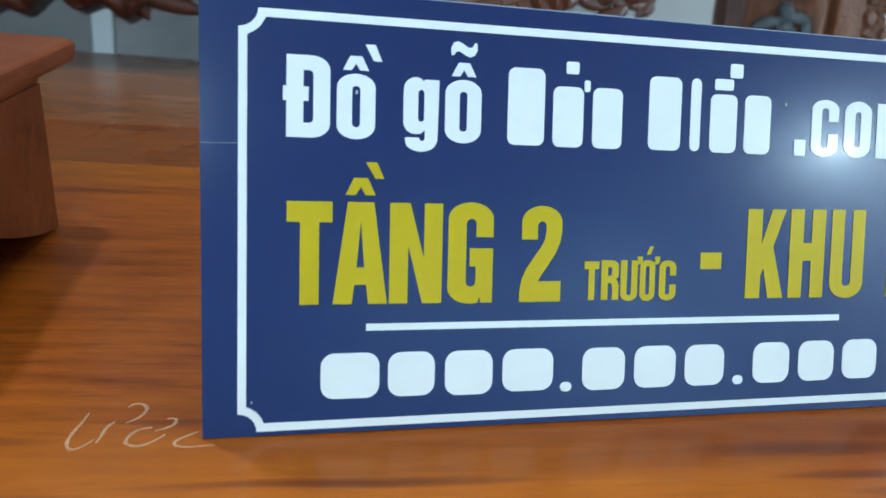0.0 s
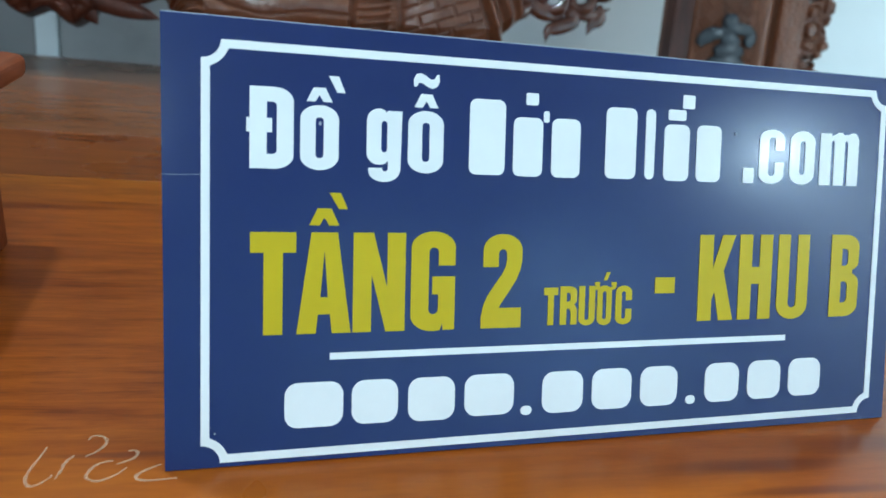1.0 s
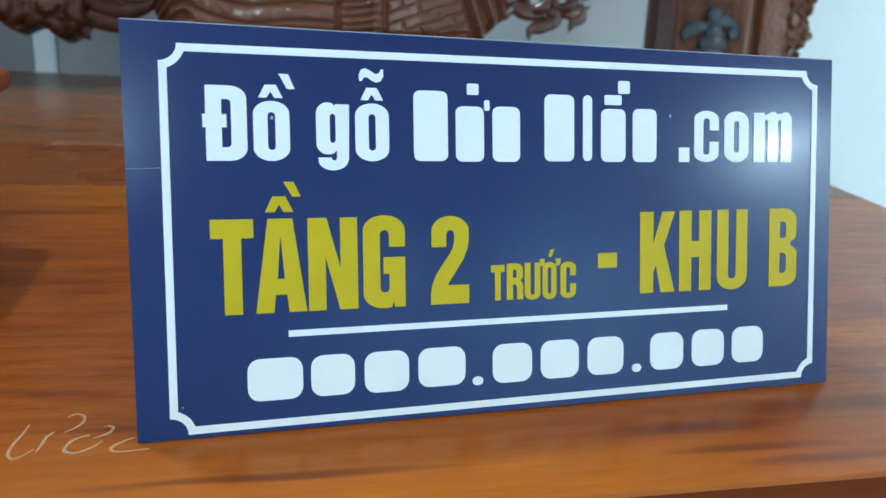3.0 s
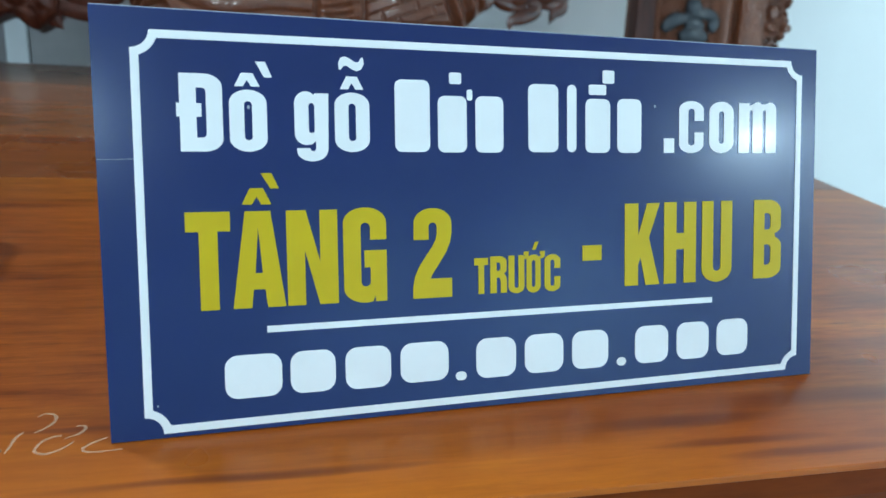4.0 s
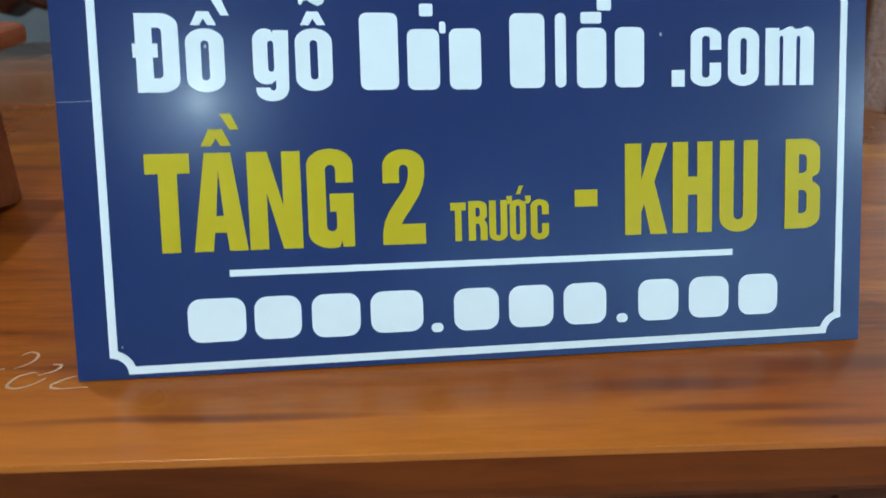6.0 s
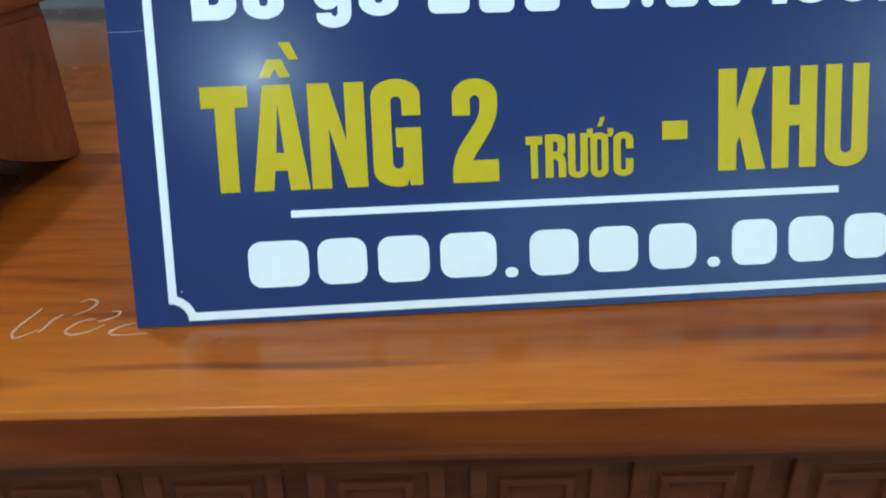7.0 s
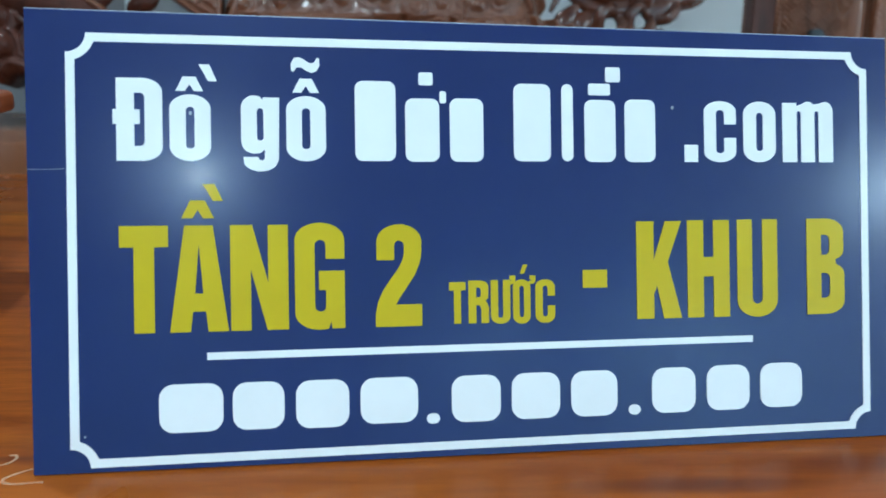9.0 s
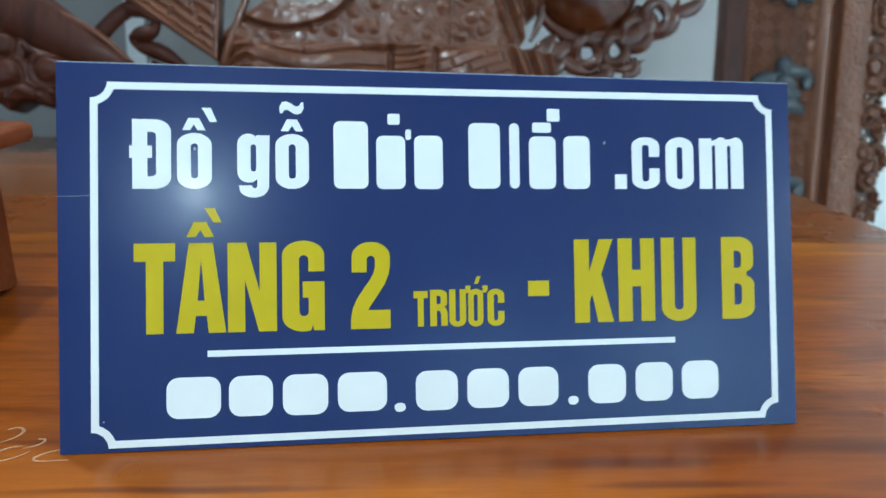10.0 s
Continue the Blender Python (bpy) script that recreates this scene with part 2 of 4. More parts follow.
def smooth_line(points, steps=8):
    """Catmull-Rom points through a few given ones."""
    p = [Vector(q) for q in points]
    p = [2 * p[0] - p[1]] + p + [2 * p[-1] - p[-2]]
    out = []
    for i in range(1, len(p) - 2):
        for k in range(steps):
            t = k / steps
            out.append(0.5 * (2 * p[i] + (p[i + 1] - p[i - 1]) * t + (2 * p[i - 1] - 5 * p[i] + 4 * p[i + 1] - p[i + 2]) * t * t + (3 * p[i] - p[i - 1] - 3 * p[i + 1] + p[i + 2]) * t ** 3))
    return out + [p[-2]]


def ball(x, y, z, rx, ry, rz, seg=20):
    bm = bmesh.new()
    bmesh.ops.create_uvsphere(bm, u_segments=seg, v_segments=seg // 2, radius=1.0)
    for v in bm.verts:
        v.co = (x + v.co.x * rx, y + v.co.y * ry, z + v.co.z * rz)
    return bm


def filled(name, loops, depth):
    """A flat plate with holes from closed outlines in x, z; it stands in the xz plane and rises by depth towards -y."""
    cu = bpy.data.curves.new(name, "CURVE")
    cu.dimensions, cu.fill_mode, cu.extrude = "2D", "BOTH", depth / 2
    for loop in loops:
        s = cu.splines.new("POLY")
        s.points.add(len(loop) - 1)
        for q, (x, z) in zip(s.points, loop):
            q.co = (x, z, 0, 1)
        s.use_cyclic_u = True
    ob = bpy.data.objects.new(name, cu)
    me = bpy.data.meshes.new_from_object(ob)
    bpy.data.objects.remove(ob)
    bpy.data.curves.remove(cu)
    me.transform(Matrix.Translation((0, -depth / 2, 0)) @ Matrix.Rotation(radians(90), 4, "X"))
    return me


def arc(cx, cz, rx, rz, a0, a1, n=8):
    return [(cx + rx * math.cos(radians(a0 + (a1 - a0) * i / n)), cz + rz * math.sin(radians(a0 + (a1 - a0) * i / n))) for i in range(n + 1)]


def rounded(x0, x1, z0, z1, r):
    r = min(r, (x1 - x0) / 2, (z1 - z0) / 2)
    return arc(x1 - r, z1 - r, r, r, 0, 90, 5) + arc(x0 + r, z1 - r, r, r, 90, 180, 5) + arc(x0 + r, z0 + r, r, r, 180, 270, 5) + arc(x1 - r, z0 + r, r, r, 270, 360, 5)


def relief(name, x0, x1, z0, z1, nx, nz, height, thick):
    """A carved slab: height(x, z) gives the relief towards -y in metres, or a negative number where there is no wood."""
    xs, zs = np.linspace(x0, x1, nx), np.linspace(z0, z1, nz)
    X, Z = np.meshgrid(xs, zs)
    Hh = height(X, Z)
    keep = Hh >= 0
    used = np.zeros_like(keep)
    cell = keep[:-1, :-1] & keep[1:, :-1] & keep[:-1, 1:] & keep[1:, 1:]
    for dz in (0, 1):
        for dx in (0, 1):
            used[dz:nz - 1 + dz, dx:nx - 1 + dx] |= cell
    index = -np.ones((nz, nx), int)
    index[used] = np.arange(used.sum())
    n = int(used.sum())
    front = np.stack([X[used], -Hh[used], Z[used]], 1)
    back = np.stack([X[used], np.full(n, thick), Z[used]], 1)
    j, i = np.nonzero(cell)
    a, b, c, d = index[j, i], index[j, i + 1], index[j + 1, i + 1], index[j + 1, i]
    faces = [*zip(a.tolist(), b.tolist(), c.tolist(), d.tolist()), *zip((d + n).tolist(), (c + n).tolist(), (b + n).tolist(), (a + n).tolist())]
    pad = np.pad(cell, 1)
    for dj, di, p, q in ((-1, 0, a, b), (0, 1, b, c), (1, 0, c, d), (0, -1, d, a)):
        edge = ~pad[j + 1 + dj, i + 1 + di]
        p, q = p[edge], q[edge]
        faces += zip(q.tolist(), p.tolist(), (p + n).tolist(), (q + n).tolist())
    me = bpy.data.meshes.new(name)
    me.from_pydata(np.concatenate([front, back]).tolist(), [], faces)
    me.polygons.foreach_set("use_smooth", [True] * len(me.polygons))
    me.update()
    return me


# ---- room ----
def slab(name, x0, x1, y0, y1, z0, z1, mat, label):
    return tagged(part(name, box(x0, x1, y0, y1, z0, z1), mat), label, name.split("_")[0], kind="structure")


slab("floor", -4.2, 5.7, -6.2, 3.8, -0.1, 0.0, M_FLOOR, "grey glazed tile floor of the showroom")
slab("ceiling", -4.2, 5.7, -6.2, 3.8, CEIL, CEIL + 0.1, M_CEILING, "flat white painted ceiling")
slab("wall_back", 0.10, 5.5, 1.60, 1.75, 0.0, CEIL, M_WALL, "bright white painted wall behind the carved furniture")
slab("wall_return", 0.10, 0.25, 1.75, 3.6, 0.0, CEIL, M_WALL, "white painted wall end")
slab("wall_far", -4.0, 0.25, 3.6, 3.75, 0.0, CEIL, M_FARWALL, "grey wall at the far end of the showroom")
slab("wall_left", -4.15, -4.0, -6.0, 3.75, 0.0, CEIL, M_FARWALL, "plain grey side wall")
slab("wall_right", 5.5, 5.65, -6.0, 1.75, 0.0, CEIL, M_WALL, "plain white side wall")
slab("wall_front", -4.15, 5.65, -6.15, -6.0, 0.0, CEIL, M_FRONTWALL, "unseen pale blue wall added for its reflection in the sign")


def ceiling_lamp(x, y, watts, radius):
    lamp = thing("ceiling_lamp", "round white ceiling lamp with a lit diffuser, out of view", "lamp", pose(x, y, CEIL - 0.02), "ceiling lamps")
    ring = tube([(math.cos(a) * (radius + 0.012), math.sin(a) * (radius + 0.012), 0.008) for a in np.linspace(0, math.tau, 33)[:-1]], 0.012, 8, closed=True)
    part("housing", ring, M_HOUSING, lamp, "white metal rim", True)
    bm = bmesh.new()
    bmesh.ops.create_cone(bm, cap_ends=True, segments=32, radius1=radius, radius2=radius, depth=0.012)
    bmesh.ops.translate(bm, verts=bm.verts, vec=(0, 0, 0.008))
    part("diffuser", bm, M_GLOW, lamp, "glowing round diffuser")
    light = bpy.data.lights.new("lamp_light", "AREA")
    light.shape, light.size, light.energy, light.color = "DISK", radius * 2, watts, COOL
    ob = new("lamp_light", light)
    ob.matrix_world = pose(x, y, CEIL - 0.03)


for row in LAMPS:
    ceiling_lamp(*row)


def fill_pendant(x, y, z, watts, radius=0.12):
    """An unseen fill lamp on a cord, added to light sign and table front."""
    lamp = thing("fill_pendant", "unseen fill lamp, made as a white pendant on a cord", "lamp", pose(x, y, z))
    bm = bmesh.new()
    rings = []
    for r, h in ((radius, 0.0), (radius * 0.95, 0.03), (radius * 0.75, 0.075), (radius * 0.4, 0.11), (0.02, 0.125)):
        rings.append([bm.verts.new((r * math.cos(k * math.tau / 32), r * math.sin(k * math.tau / 32), h)) for k in range(32)])
    for a, b in zip(rings, rings[1:]):
        for k in range(32):
            bm.faces.new((a[k], a[(k + 1) % 32], b[(k + 1) % 32], b[k]))
    part("shade", bm, M_HOUSING, lamp, "domed white shade", True)
    part("cord", tube([(0, 0, 0.12), (0, 0, CEIL - z)], 0.003, 8), M_HOUSING, lamp, "thin cord")
    light = bpy.data.lights.new("lamp_light", "AREA")
    light.shape, light.size, light.energy, light.color = "DISK", radius * 1.8, watts, COOL
    ob = new("lamp_light", light)
    ob.matrix_world = pose(x, y, z + 0.004)


fill_pendant(*FILL_PENDANT)


def added_wall_spot(x, y, target, watts):
    """An unseen spot, added to brighten a wall."""
    eye = (x, y, CEIL - 0.10)
    spot = thing("added_wall_spot", "unseen spot added to brighten the wall it faces", "lamp", look(eye, target), "wall spots")
    bm = bmesh.new()
    bmesh.ops.create_cone(bm, cap_ends=False, segments=24, radius1=0.05, radius2=0.04, depth=0.10)
    bmesh.ops.translate(bm, verts=bm.verts, vec=(0, 0, 0.03))
    part("can", bm, M_HOUSING, spot, "round white can", True)
    part("stem", box(-0.008, 0.008, -0.008, 0.008, 0.06, 0.12), M_HOUSING, spot, "short stem")
    light = bpy.data.lights.new("spot_light", "SPOT")
    light.energy, light.color, light.spot_size, light.spot_blend, light.shadow_soft_size = watts, (0.70, 1.0, 1.08), radians(84), 1.0, 0.05
    ob = new("spot_light", light)
    ob.matrix_world = look(eye, target)


# unseen spots: one for the white wall, two for the sign's reflected glow
added_wall_spot(2.72, 0.95, (2.55, 1.60, 0.90), 260)
for x, watts in ((1.9, 120), (3.7, 185)):
    added_wall_spot(x, -4.95, (x, -6.0, 1.75), watts)

# ---- table ----
TX0, TX1, TY0, TY1 = -1.05, 0.765, -0.060, 1.085
table = thing("table", "large varnished orange-brown wooden table with a carved fret apron", "table")


def lipped(x0, x1, y0, y1, z0, z1, top, low):
    """A board with a small round on its upper edge and a larger one below."""
    bm = box(x0, x1, y0, y1, z0, z1)
    for at, offset in ((z1, top), (z0, low)):
        edges = [e for e in bm.edges if all(abs(v.co.z - at) < 1e-5 for v in e.verts)]
        bmesh.ops.bevel(bm, geom=edges, offset=offset, segments=4, profile=0.5, affect="EDGES")
    return bm


for y0, y1, mat, label in ((TY0, 0.4302, M_TOP, "glossy golden board with long dark grain streaks"), (0.4306, 0.5948, M_TOP_RED, "glossy red-brown board"),
                           (0.5952, 0.9045, M_TOP_TAN, "glossy board, tan from reflected light put into its colour"), (0.9065, TY1, M_TOP_BACK, "dark rear rail of the top")):
    part("board", lipped(TX0, TX1, y0, y1, TOP - 0.004, TOP, 0.0006 if y0 == TY0 else 0.0004, 0.0004), mat, table, label)
part("edge_moulding", lipped(TX0 + 0.0006, TX1 - 0.0006, TY0 + 0.0006, TY1 - 0.0006, TOP - 0.036, TOP - 0.004, 0.0004, 0.016), M_EDGE, table, "rounded edge moulding, its upright face's shade in the colour")
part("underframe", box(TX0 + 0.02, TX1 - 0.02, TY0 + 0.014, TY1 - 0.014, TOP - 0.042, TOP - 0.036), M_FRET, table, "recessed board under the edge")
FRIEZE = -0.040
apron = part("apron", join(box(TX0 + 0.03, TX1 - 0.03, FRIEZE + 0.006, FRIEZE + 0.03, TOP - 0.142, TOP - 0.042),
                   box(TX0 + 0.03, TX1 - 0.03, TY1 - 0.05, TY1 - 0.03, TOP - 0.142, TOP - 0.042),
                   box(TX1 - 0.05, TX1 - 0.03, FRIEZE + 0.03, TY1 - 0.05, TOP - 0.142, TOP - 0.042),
                   box(TX0 + 0.03, TX0 + 0.05, FRIEZE + 0.03, TY1 - 0.05, TOP - 0.142, TOP - 0.042)), M_FRET, table, "apron board with the overhang's shade in its colour")
PITCH = 0.0713


def fret(X, Z, w=0.0600, h=0.088, t=0.0075):
    """One square meander in relief: an outer border, a hooked inner key and a small stem."""
    out = np.full(X.shape, 0.0004)

    def bar(x0, x1, z0, z1, d=0.0030):
        edge = np.minimum(np.minimum(X - x0, x1 - X), np.minimum(Z - z0, z1 - Z))
        np.maximum(out, 0.0004 + d * np.clip(edge / 0.0011 + 0.5, 0, 1), out=out)
    bar(-0.01, w + 0.01, -t, 0.01, 0.0034)
    bar(-0.01, t, -h - 0.01, 0.0)
    bar(w - t, w + 0.01, -h - 0.01, 0.0)
    bar(0.0, w, -h - 0.01, -h + t)
    bar(0.0125, 0.0170, -0.0645, -0.0130, 0.0026)
    bar(0.0125, w - 0.0135, -0.0175, -0.0130, 0.0026)
    bar(w - 0.0180, w - 0.0135, -0.0440, -0.0130, 0.0026)
    bar(0.0240, w - 0.0135, -0.0440, -0.0400, 0.0026)
    bar(0.0240, 0.0280, -0.0440, -0.0270, 0.0026)
    bar(0.0240, 0.0360, -0.0310, -0.0270, 0.0026)
    bar(0.0125, w - 0.0135, -0.0645, -0.0595, 0.0026)
    bar(0.0200, w - 0.0135, -0.0760, -0.0710, 0.0026)
    return out


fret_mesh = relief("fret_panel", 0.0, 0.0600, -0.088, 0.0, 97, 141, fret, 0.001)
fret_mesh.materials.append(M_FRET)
for k in range(-14, 10):
    x = 0.0050 + k * PITCH
    if TX0 + 0.05 < x < TX1 - 0.1:
        part("fret_panel", fret_mesh, None, apron, at=pose(x, FRIEZE + 0.006, TOP - 0.045))
for x in (TX0 + 0.09, TX1 - 0.09):
    for y in (0.03, TY1 - 0.09):
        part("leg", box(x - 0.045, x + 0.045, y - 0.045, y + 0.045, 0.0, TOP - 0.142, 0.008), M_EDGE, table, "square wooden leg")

# handwriting in chalk
CHALK = [
    [(-0.0515, 0.0208), (-0.0533, 0.0111), (-0.0549, 0.0039), (-0.0548, -0.0025), (-0.0523, -0.0062), (-0.0483, -0.0043), (-0.0450, 0.0005)],
    [(-0.0390, 0.0139), (-0.0415, 0.0100), (-0.0425, 0.0025), (-0.0435, -0.0020)],
    [(-0.0357, 0.0257), (-0.0333, 0.0285), (-0.0293, 0.0275), (-0.0274, 0.0237), (-0.0285, 0.0192), (-0.0312, 0.0156), (-0.0345, 0.0130)],
    [(-0.0224, 0.0093), (-0.0258, 0.0085), (-0.0294, 0.0060), (-0.0316, 0.0006), (-0.0309, -0.0027), (-0.0269, -0.0044), (-0.0222, -0.0025), (-0.0186, 0.0008), (-0.0163, 0.0041)],
    [(-0.0173, 0.0163), (-0.0144, 0.0163), (-0.0131, 0.0145), (-0.0140, 0.0109), (-0.0175, 0.0084), (-0.0208, 0.0067)],
    [(-0.0022, 0.0055), (-0.0060, 0.0034), (-0.0096, 0.0006), (-0.0116, -0.0023), (-0.0096, -0.0048), (-0.0037, -0.0053), (0.0056, -0.0043)],
]
chalk = thing("chalk_writing", "faint white chalk handwriting on the tabletop", "writing", pose(0, 0, TOP + 0.0003))
rng = random.Random(2)
for stroke in CHALK:
    line = smooth_line([(x, y, 0) for x, y in stroke], 10)
    bm = tube([p + Vector((rng.uniform(-1, 1), rng.uniform(-1, 1), 0)) * 0.00015 for p in line], 0.0008, 6, taper=lambda s: 0.6 + 0.5 * math.sin(math.pi * min(1, s * 1.1)) * (1 + 0.25 * math.sin(s * 31)))
    for v in bm.verts:
        v.co.z = v.co.z * 0.18
    part("chalk_stroke", bm, M_CHALK, chalk)

# ---- sign ----
SIGN = pose(0, 0, TOP + 0.0006, -17.35, -0.33, 3.823)
sign = thing("table_sign", "blue folded tabletop sign with white and yellow lettering, leaning back", "sign", SIGN)
BOARD = [(0.0, 0.0), (0.3985, -0.0024), (0.3981, 0.1940), (-0.0016, 0.1965)]
me = filled("front_panel", [BOARD], 0.0016)
me.materials.append(M_BLUE)
panel = part("front_panel", me, None, sign, "glossy blue front panel", at=pose(0, 0.0016, 0))
FACE = pose(0, -0.0016, 0)
part("top_edge", tube([(-0.0014, 0.0006, 0.1967), (0.19, 0.0006, 0.1956), (0.3981, 0.0006, 0.1942)], 0.0004, 6), M_CORE, sign, "pale worn folded top edge")
# the rear leaf stands on the table behind the front one
drop = 0.197
rear = box(0.004, 0.394, -0.0008, 0.0008, -drop, 0.0)
part("rear_leaf", rear, M_BLUE, sign, "blue rear leaf of the folded sign", at=pose(0, 0.0030, 0.1948, 34.9, 0, 0))

LIFT = 0.0004


def decal(name, loops, mat, label=""):
    me = filled(name, loops, LIFT)
    me.materials.append(mat)
    return part(name, me, None, panel, label, at=FACE)


def border():
    x0, x1, z0, z1, t, r = 0.0147, 0.3873, 0.0019, 0.1869, 0.0037, 0.0082

    def ring(d, r):
        a0, a1, b0, b1 = x0 + d, x1 - d, z0 + d, z1 - d
        cx0, cx1, cz0, cz1 = x0, x1, z0, z1
        out = []
        for cx, cz, a, b in ((cx0, cz0, 90, 0), (cx1, cz0, 180, 90), (cx1, cz1, 270, 180), (cx0, cz1, 360, 270)):
            pts = [(cx + r * math.cos(radians(a + (b - a) * i / 12)), cz + r * math.sin(radians(a + (b - a) * i / 12))) for i in range(13)]
            out += [(min(max(x, a0), a1), min(max(z, b0), b1)) for x, z in pts]
        return out
    return [ring(0, r), ring(t, r + t)]


decal("border", border(), M_WHITE, "white border line with scooped corners")
decal("underline", [[(0.0712, 0.0462), (0.3254, 0.0462), (0.3254, 0.0494), (0.0712, 0.0494)]], M_WHITE, "thin white rule")

# plain bars, one for each sign of the name and of the last line: x0, x1, z0, z1
NAME = [(0.1355, 0.1553, 0.1327, 0.1685), (0.1580, 0.1751, 0.1325, 0.1610), (0.1783, 0.1954, 0.1325, 0.1613), (0.2080, 0.2271, 0.1328, 0.1685),
        (0.2308, 0.2379, 0.1329, 0.1687), (0.2418, 0.2585, 0.1326, 0.1616), (0.2614, 0.2781, 0.1326, 0.1620)]
ACCENTS = [(0.1650, 0.1715, 0.1670, 0.1728), (0.1745, 0.1775, 0.1590, 0.1645), (0.2446, 0.2552, 0.1637, 0.1692), (0.2530, 0.2602, 0.1700, 0.1770)]
LOWER = [(0.0499, 0.0787, 0.0152, 0.0361), (0.0807, 0.1048, 0.0152, 0.0359), (0.1078, 0.1331, 0.0146, 0.0357), (0.1361, 0.1639, 0.0152, 0.0357),
         (0.1658, 0.1738, 0.0141, 0.0187), (0.1773, 0.2020, 0.0141, 0.0352), (0.2052, 0.2301, 0.0142, 0.0353), (0.2335, 0.2579, 0.0141, 0.0352),
         (0.2614, 0.2693, 0.0139, 0.0186), (0.2731, 0.2968, 0.0140, 0.0353), (0.3006, 0.3244, 0.0141, 0.0355), (0.3280, 0.3518, 0.0143, 0.0356)]
for rows, radius, inset in ((NAME, 0.0035, 0.0008), (ACCENTS, 0.0010, 0.0), (LOWER, 0.0060, 0.0010)):
    for x0, x1, z0, z1 in rows:
        decal("bar", [rounded(x0 + inset, x1 - inset, z0, z1, radius)], M_WHITE)


def glyph(ch):
    """Outlines of a heavy, narrow capital in a unit box."""
    if ch == "T":
        return [[(0, 1), (0, 0.80), (0.29, 0.80), (0.29, 0), (0.71, 0), (0.71, 0.80), (1, 0.80), (1, 1)]]
    if ch == "A":
        return [[(0, 0), (0.26, 1), (0.74, 1), (1, 0), (0.65, 0), (0.61, 0.19), (0.39, 0.19), (0.35, 0)], [(0.43, 0.36), (0.57, 0.36), (0.50, 0.83)]]
    if ch == "N":
        return [[(0, 0), (0, 1), (0.38, 1), (0.65, 0.45), (0.65, 1), (1, 1), (1, 0), (0.63, 0), (0.35, 0.58), (0.35, 0)]]
    if ch == "H":
        return [[(0, 0), (0, 1), (0.38, 1), (0.38, 0.62), (0.62, 0.62), (0.62, 1), (1, 1), (1, 0), (0.62, 0), (0.62, 0.42), (0.38, 0.42), (0.38, 0)]]
    if ch == "K":
        return [[(0, 0), (0, 1), (0.38, 1), (0.38, 0.60), (0.64, 1), (1, 1), (0.69, 0.58), (1, 0), (0.60, 0), (0.45, 0.34), (0.38, 0.25), (0.38, 0)]]
    if ch == "U":
        return [[(0, 1)] + arc(0.5, 0.17, 0.5, 0.17, 180, 360, 14) + [(1, 1), (0.63, 1)] + arc(0.5, 0.19, 0.13, 0.055, 360, 180, 8) + [(0.37, 1)]]
    if ch == "O":
        return [arc(0.5, 0.83, 0.5, 0.17, 0, 180, 12) + arc(0.5, 0.17, 0.5, 0.17, 180, 360, 12), arc(0.5, 0.80, 0.13, 0.055, 0, 180, 8) + arc(0.5, 0.20, 0.13, 0.055, 180, 360, 8)]
    if ch == "C":
        return [[(1, 0.62)] + arc(0.5, 0.83, 0.5, 0.17, 0, 180, 14) + arc(0.5, 0.17, 0.5, 0.17, 180, 360, 14) + [(1, 0.40), (0.63, 0.40)]
                + arc(0.5, 0.20, 0.13, 0.055, 360, 180, 8) + arc(0.5, 0.80, 0.13, 0.055, 180, 0, 8) + [(0.63, 0.62)]]
    if ch == "G":
        return [[(1, 0.66)] + arc(0.5, 0.84, 0.5, 0.16, 0, 180, 14) + arc(0.5, 0.16, 0.5, 0.16, 180, 290, 9) + [(0.72, 0.075), (0.74, 0.01), (1, 0.01), (1, 0.55), (0.48, 0.55), (0.48, 0.37), (0.62, 0.37)]
                + arc(0.51, 0.22, 0.11, 0.05, 360, 180, 8) + arc(0.51, 0.79, 0.11, 0.05, 180, 0, 8) + [(0.62, 0.66)]]
    if ch == "2":
        return [[(0.03, 0.65)] + arc(0.515, 0.83, 0.485, 0.17, 180, 0, 14) + [(1, 0.72), (0.96, 0.62), (0.86, 0.51), (0.66, 0.37), (0.52, 0.28), (0.44, 0.215), (1, 0.215), (1, 0), (0, 0), (0, 0.12), (0.05, 0.24), (0.16, 0.35), (0.34, 0.47), (0.50, 0.57), (0.59, 0.65), (0.62, 0.72)]
                + arc(0.515, 0.79, 0.105, 0.05, 0, 180, 8) + [(0.41, 0.65)]]
    bowl = arc(0.52, 0.86, 0.46, 0.14, 90, 0, 6)
    if ch == "B":
        return [[(0, 0), (0, 1)] + bowl + arc(0.55, 0.66, 0.43, 0.10, 0, -60, 4) + arc(0.55, 0.42, 0.45, 0.12, 60, 0, 4) + arc(0.52, 0.14, 0.48, 0.14, 0, -90, 6),
                [(0.38, 0.83)] + arc(0.49, 0.77, 0.12, 0.06, 90, 0, 5) + arc(0.49, 0.67, 0.12, 0.05, 0, -90, 5) + [(0.38, 0.62)],
                [(0.38, 0.43)] + arc(0.49, 0.37, 0.13, 0.06, 90, 0, 5) + arc(0.49, 0.23, 0.13, 0.06, 0, -90, 5) + [(0.38, 0.17)]]
    if ch == "R":
        return [[(0, 0), (0, 1)] + bowl + arc(0.55, 0.62, 0.43, 0.12, 0, -50, 4) + [(0.94, 0.46), (1, 0.36), (1, 0), (0.63, 0), (0.63, 0.32), (0.56, 0.42), (0.38, 0.42), (0.38, 0)],
                [(0.38, 0.83)] + arc(0.49, 0.77, 0.12, 0.06, 90, 0, 5) + arc(0.49, 0.66, 0.12, 0.06, 0, -90, 5) + [(0.38, 0.60)]]
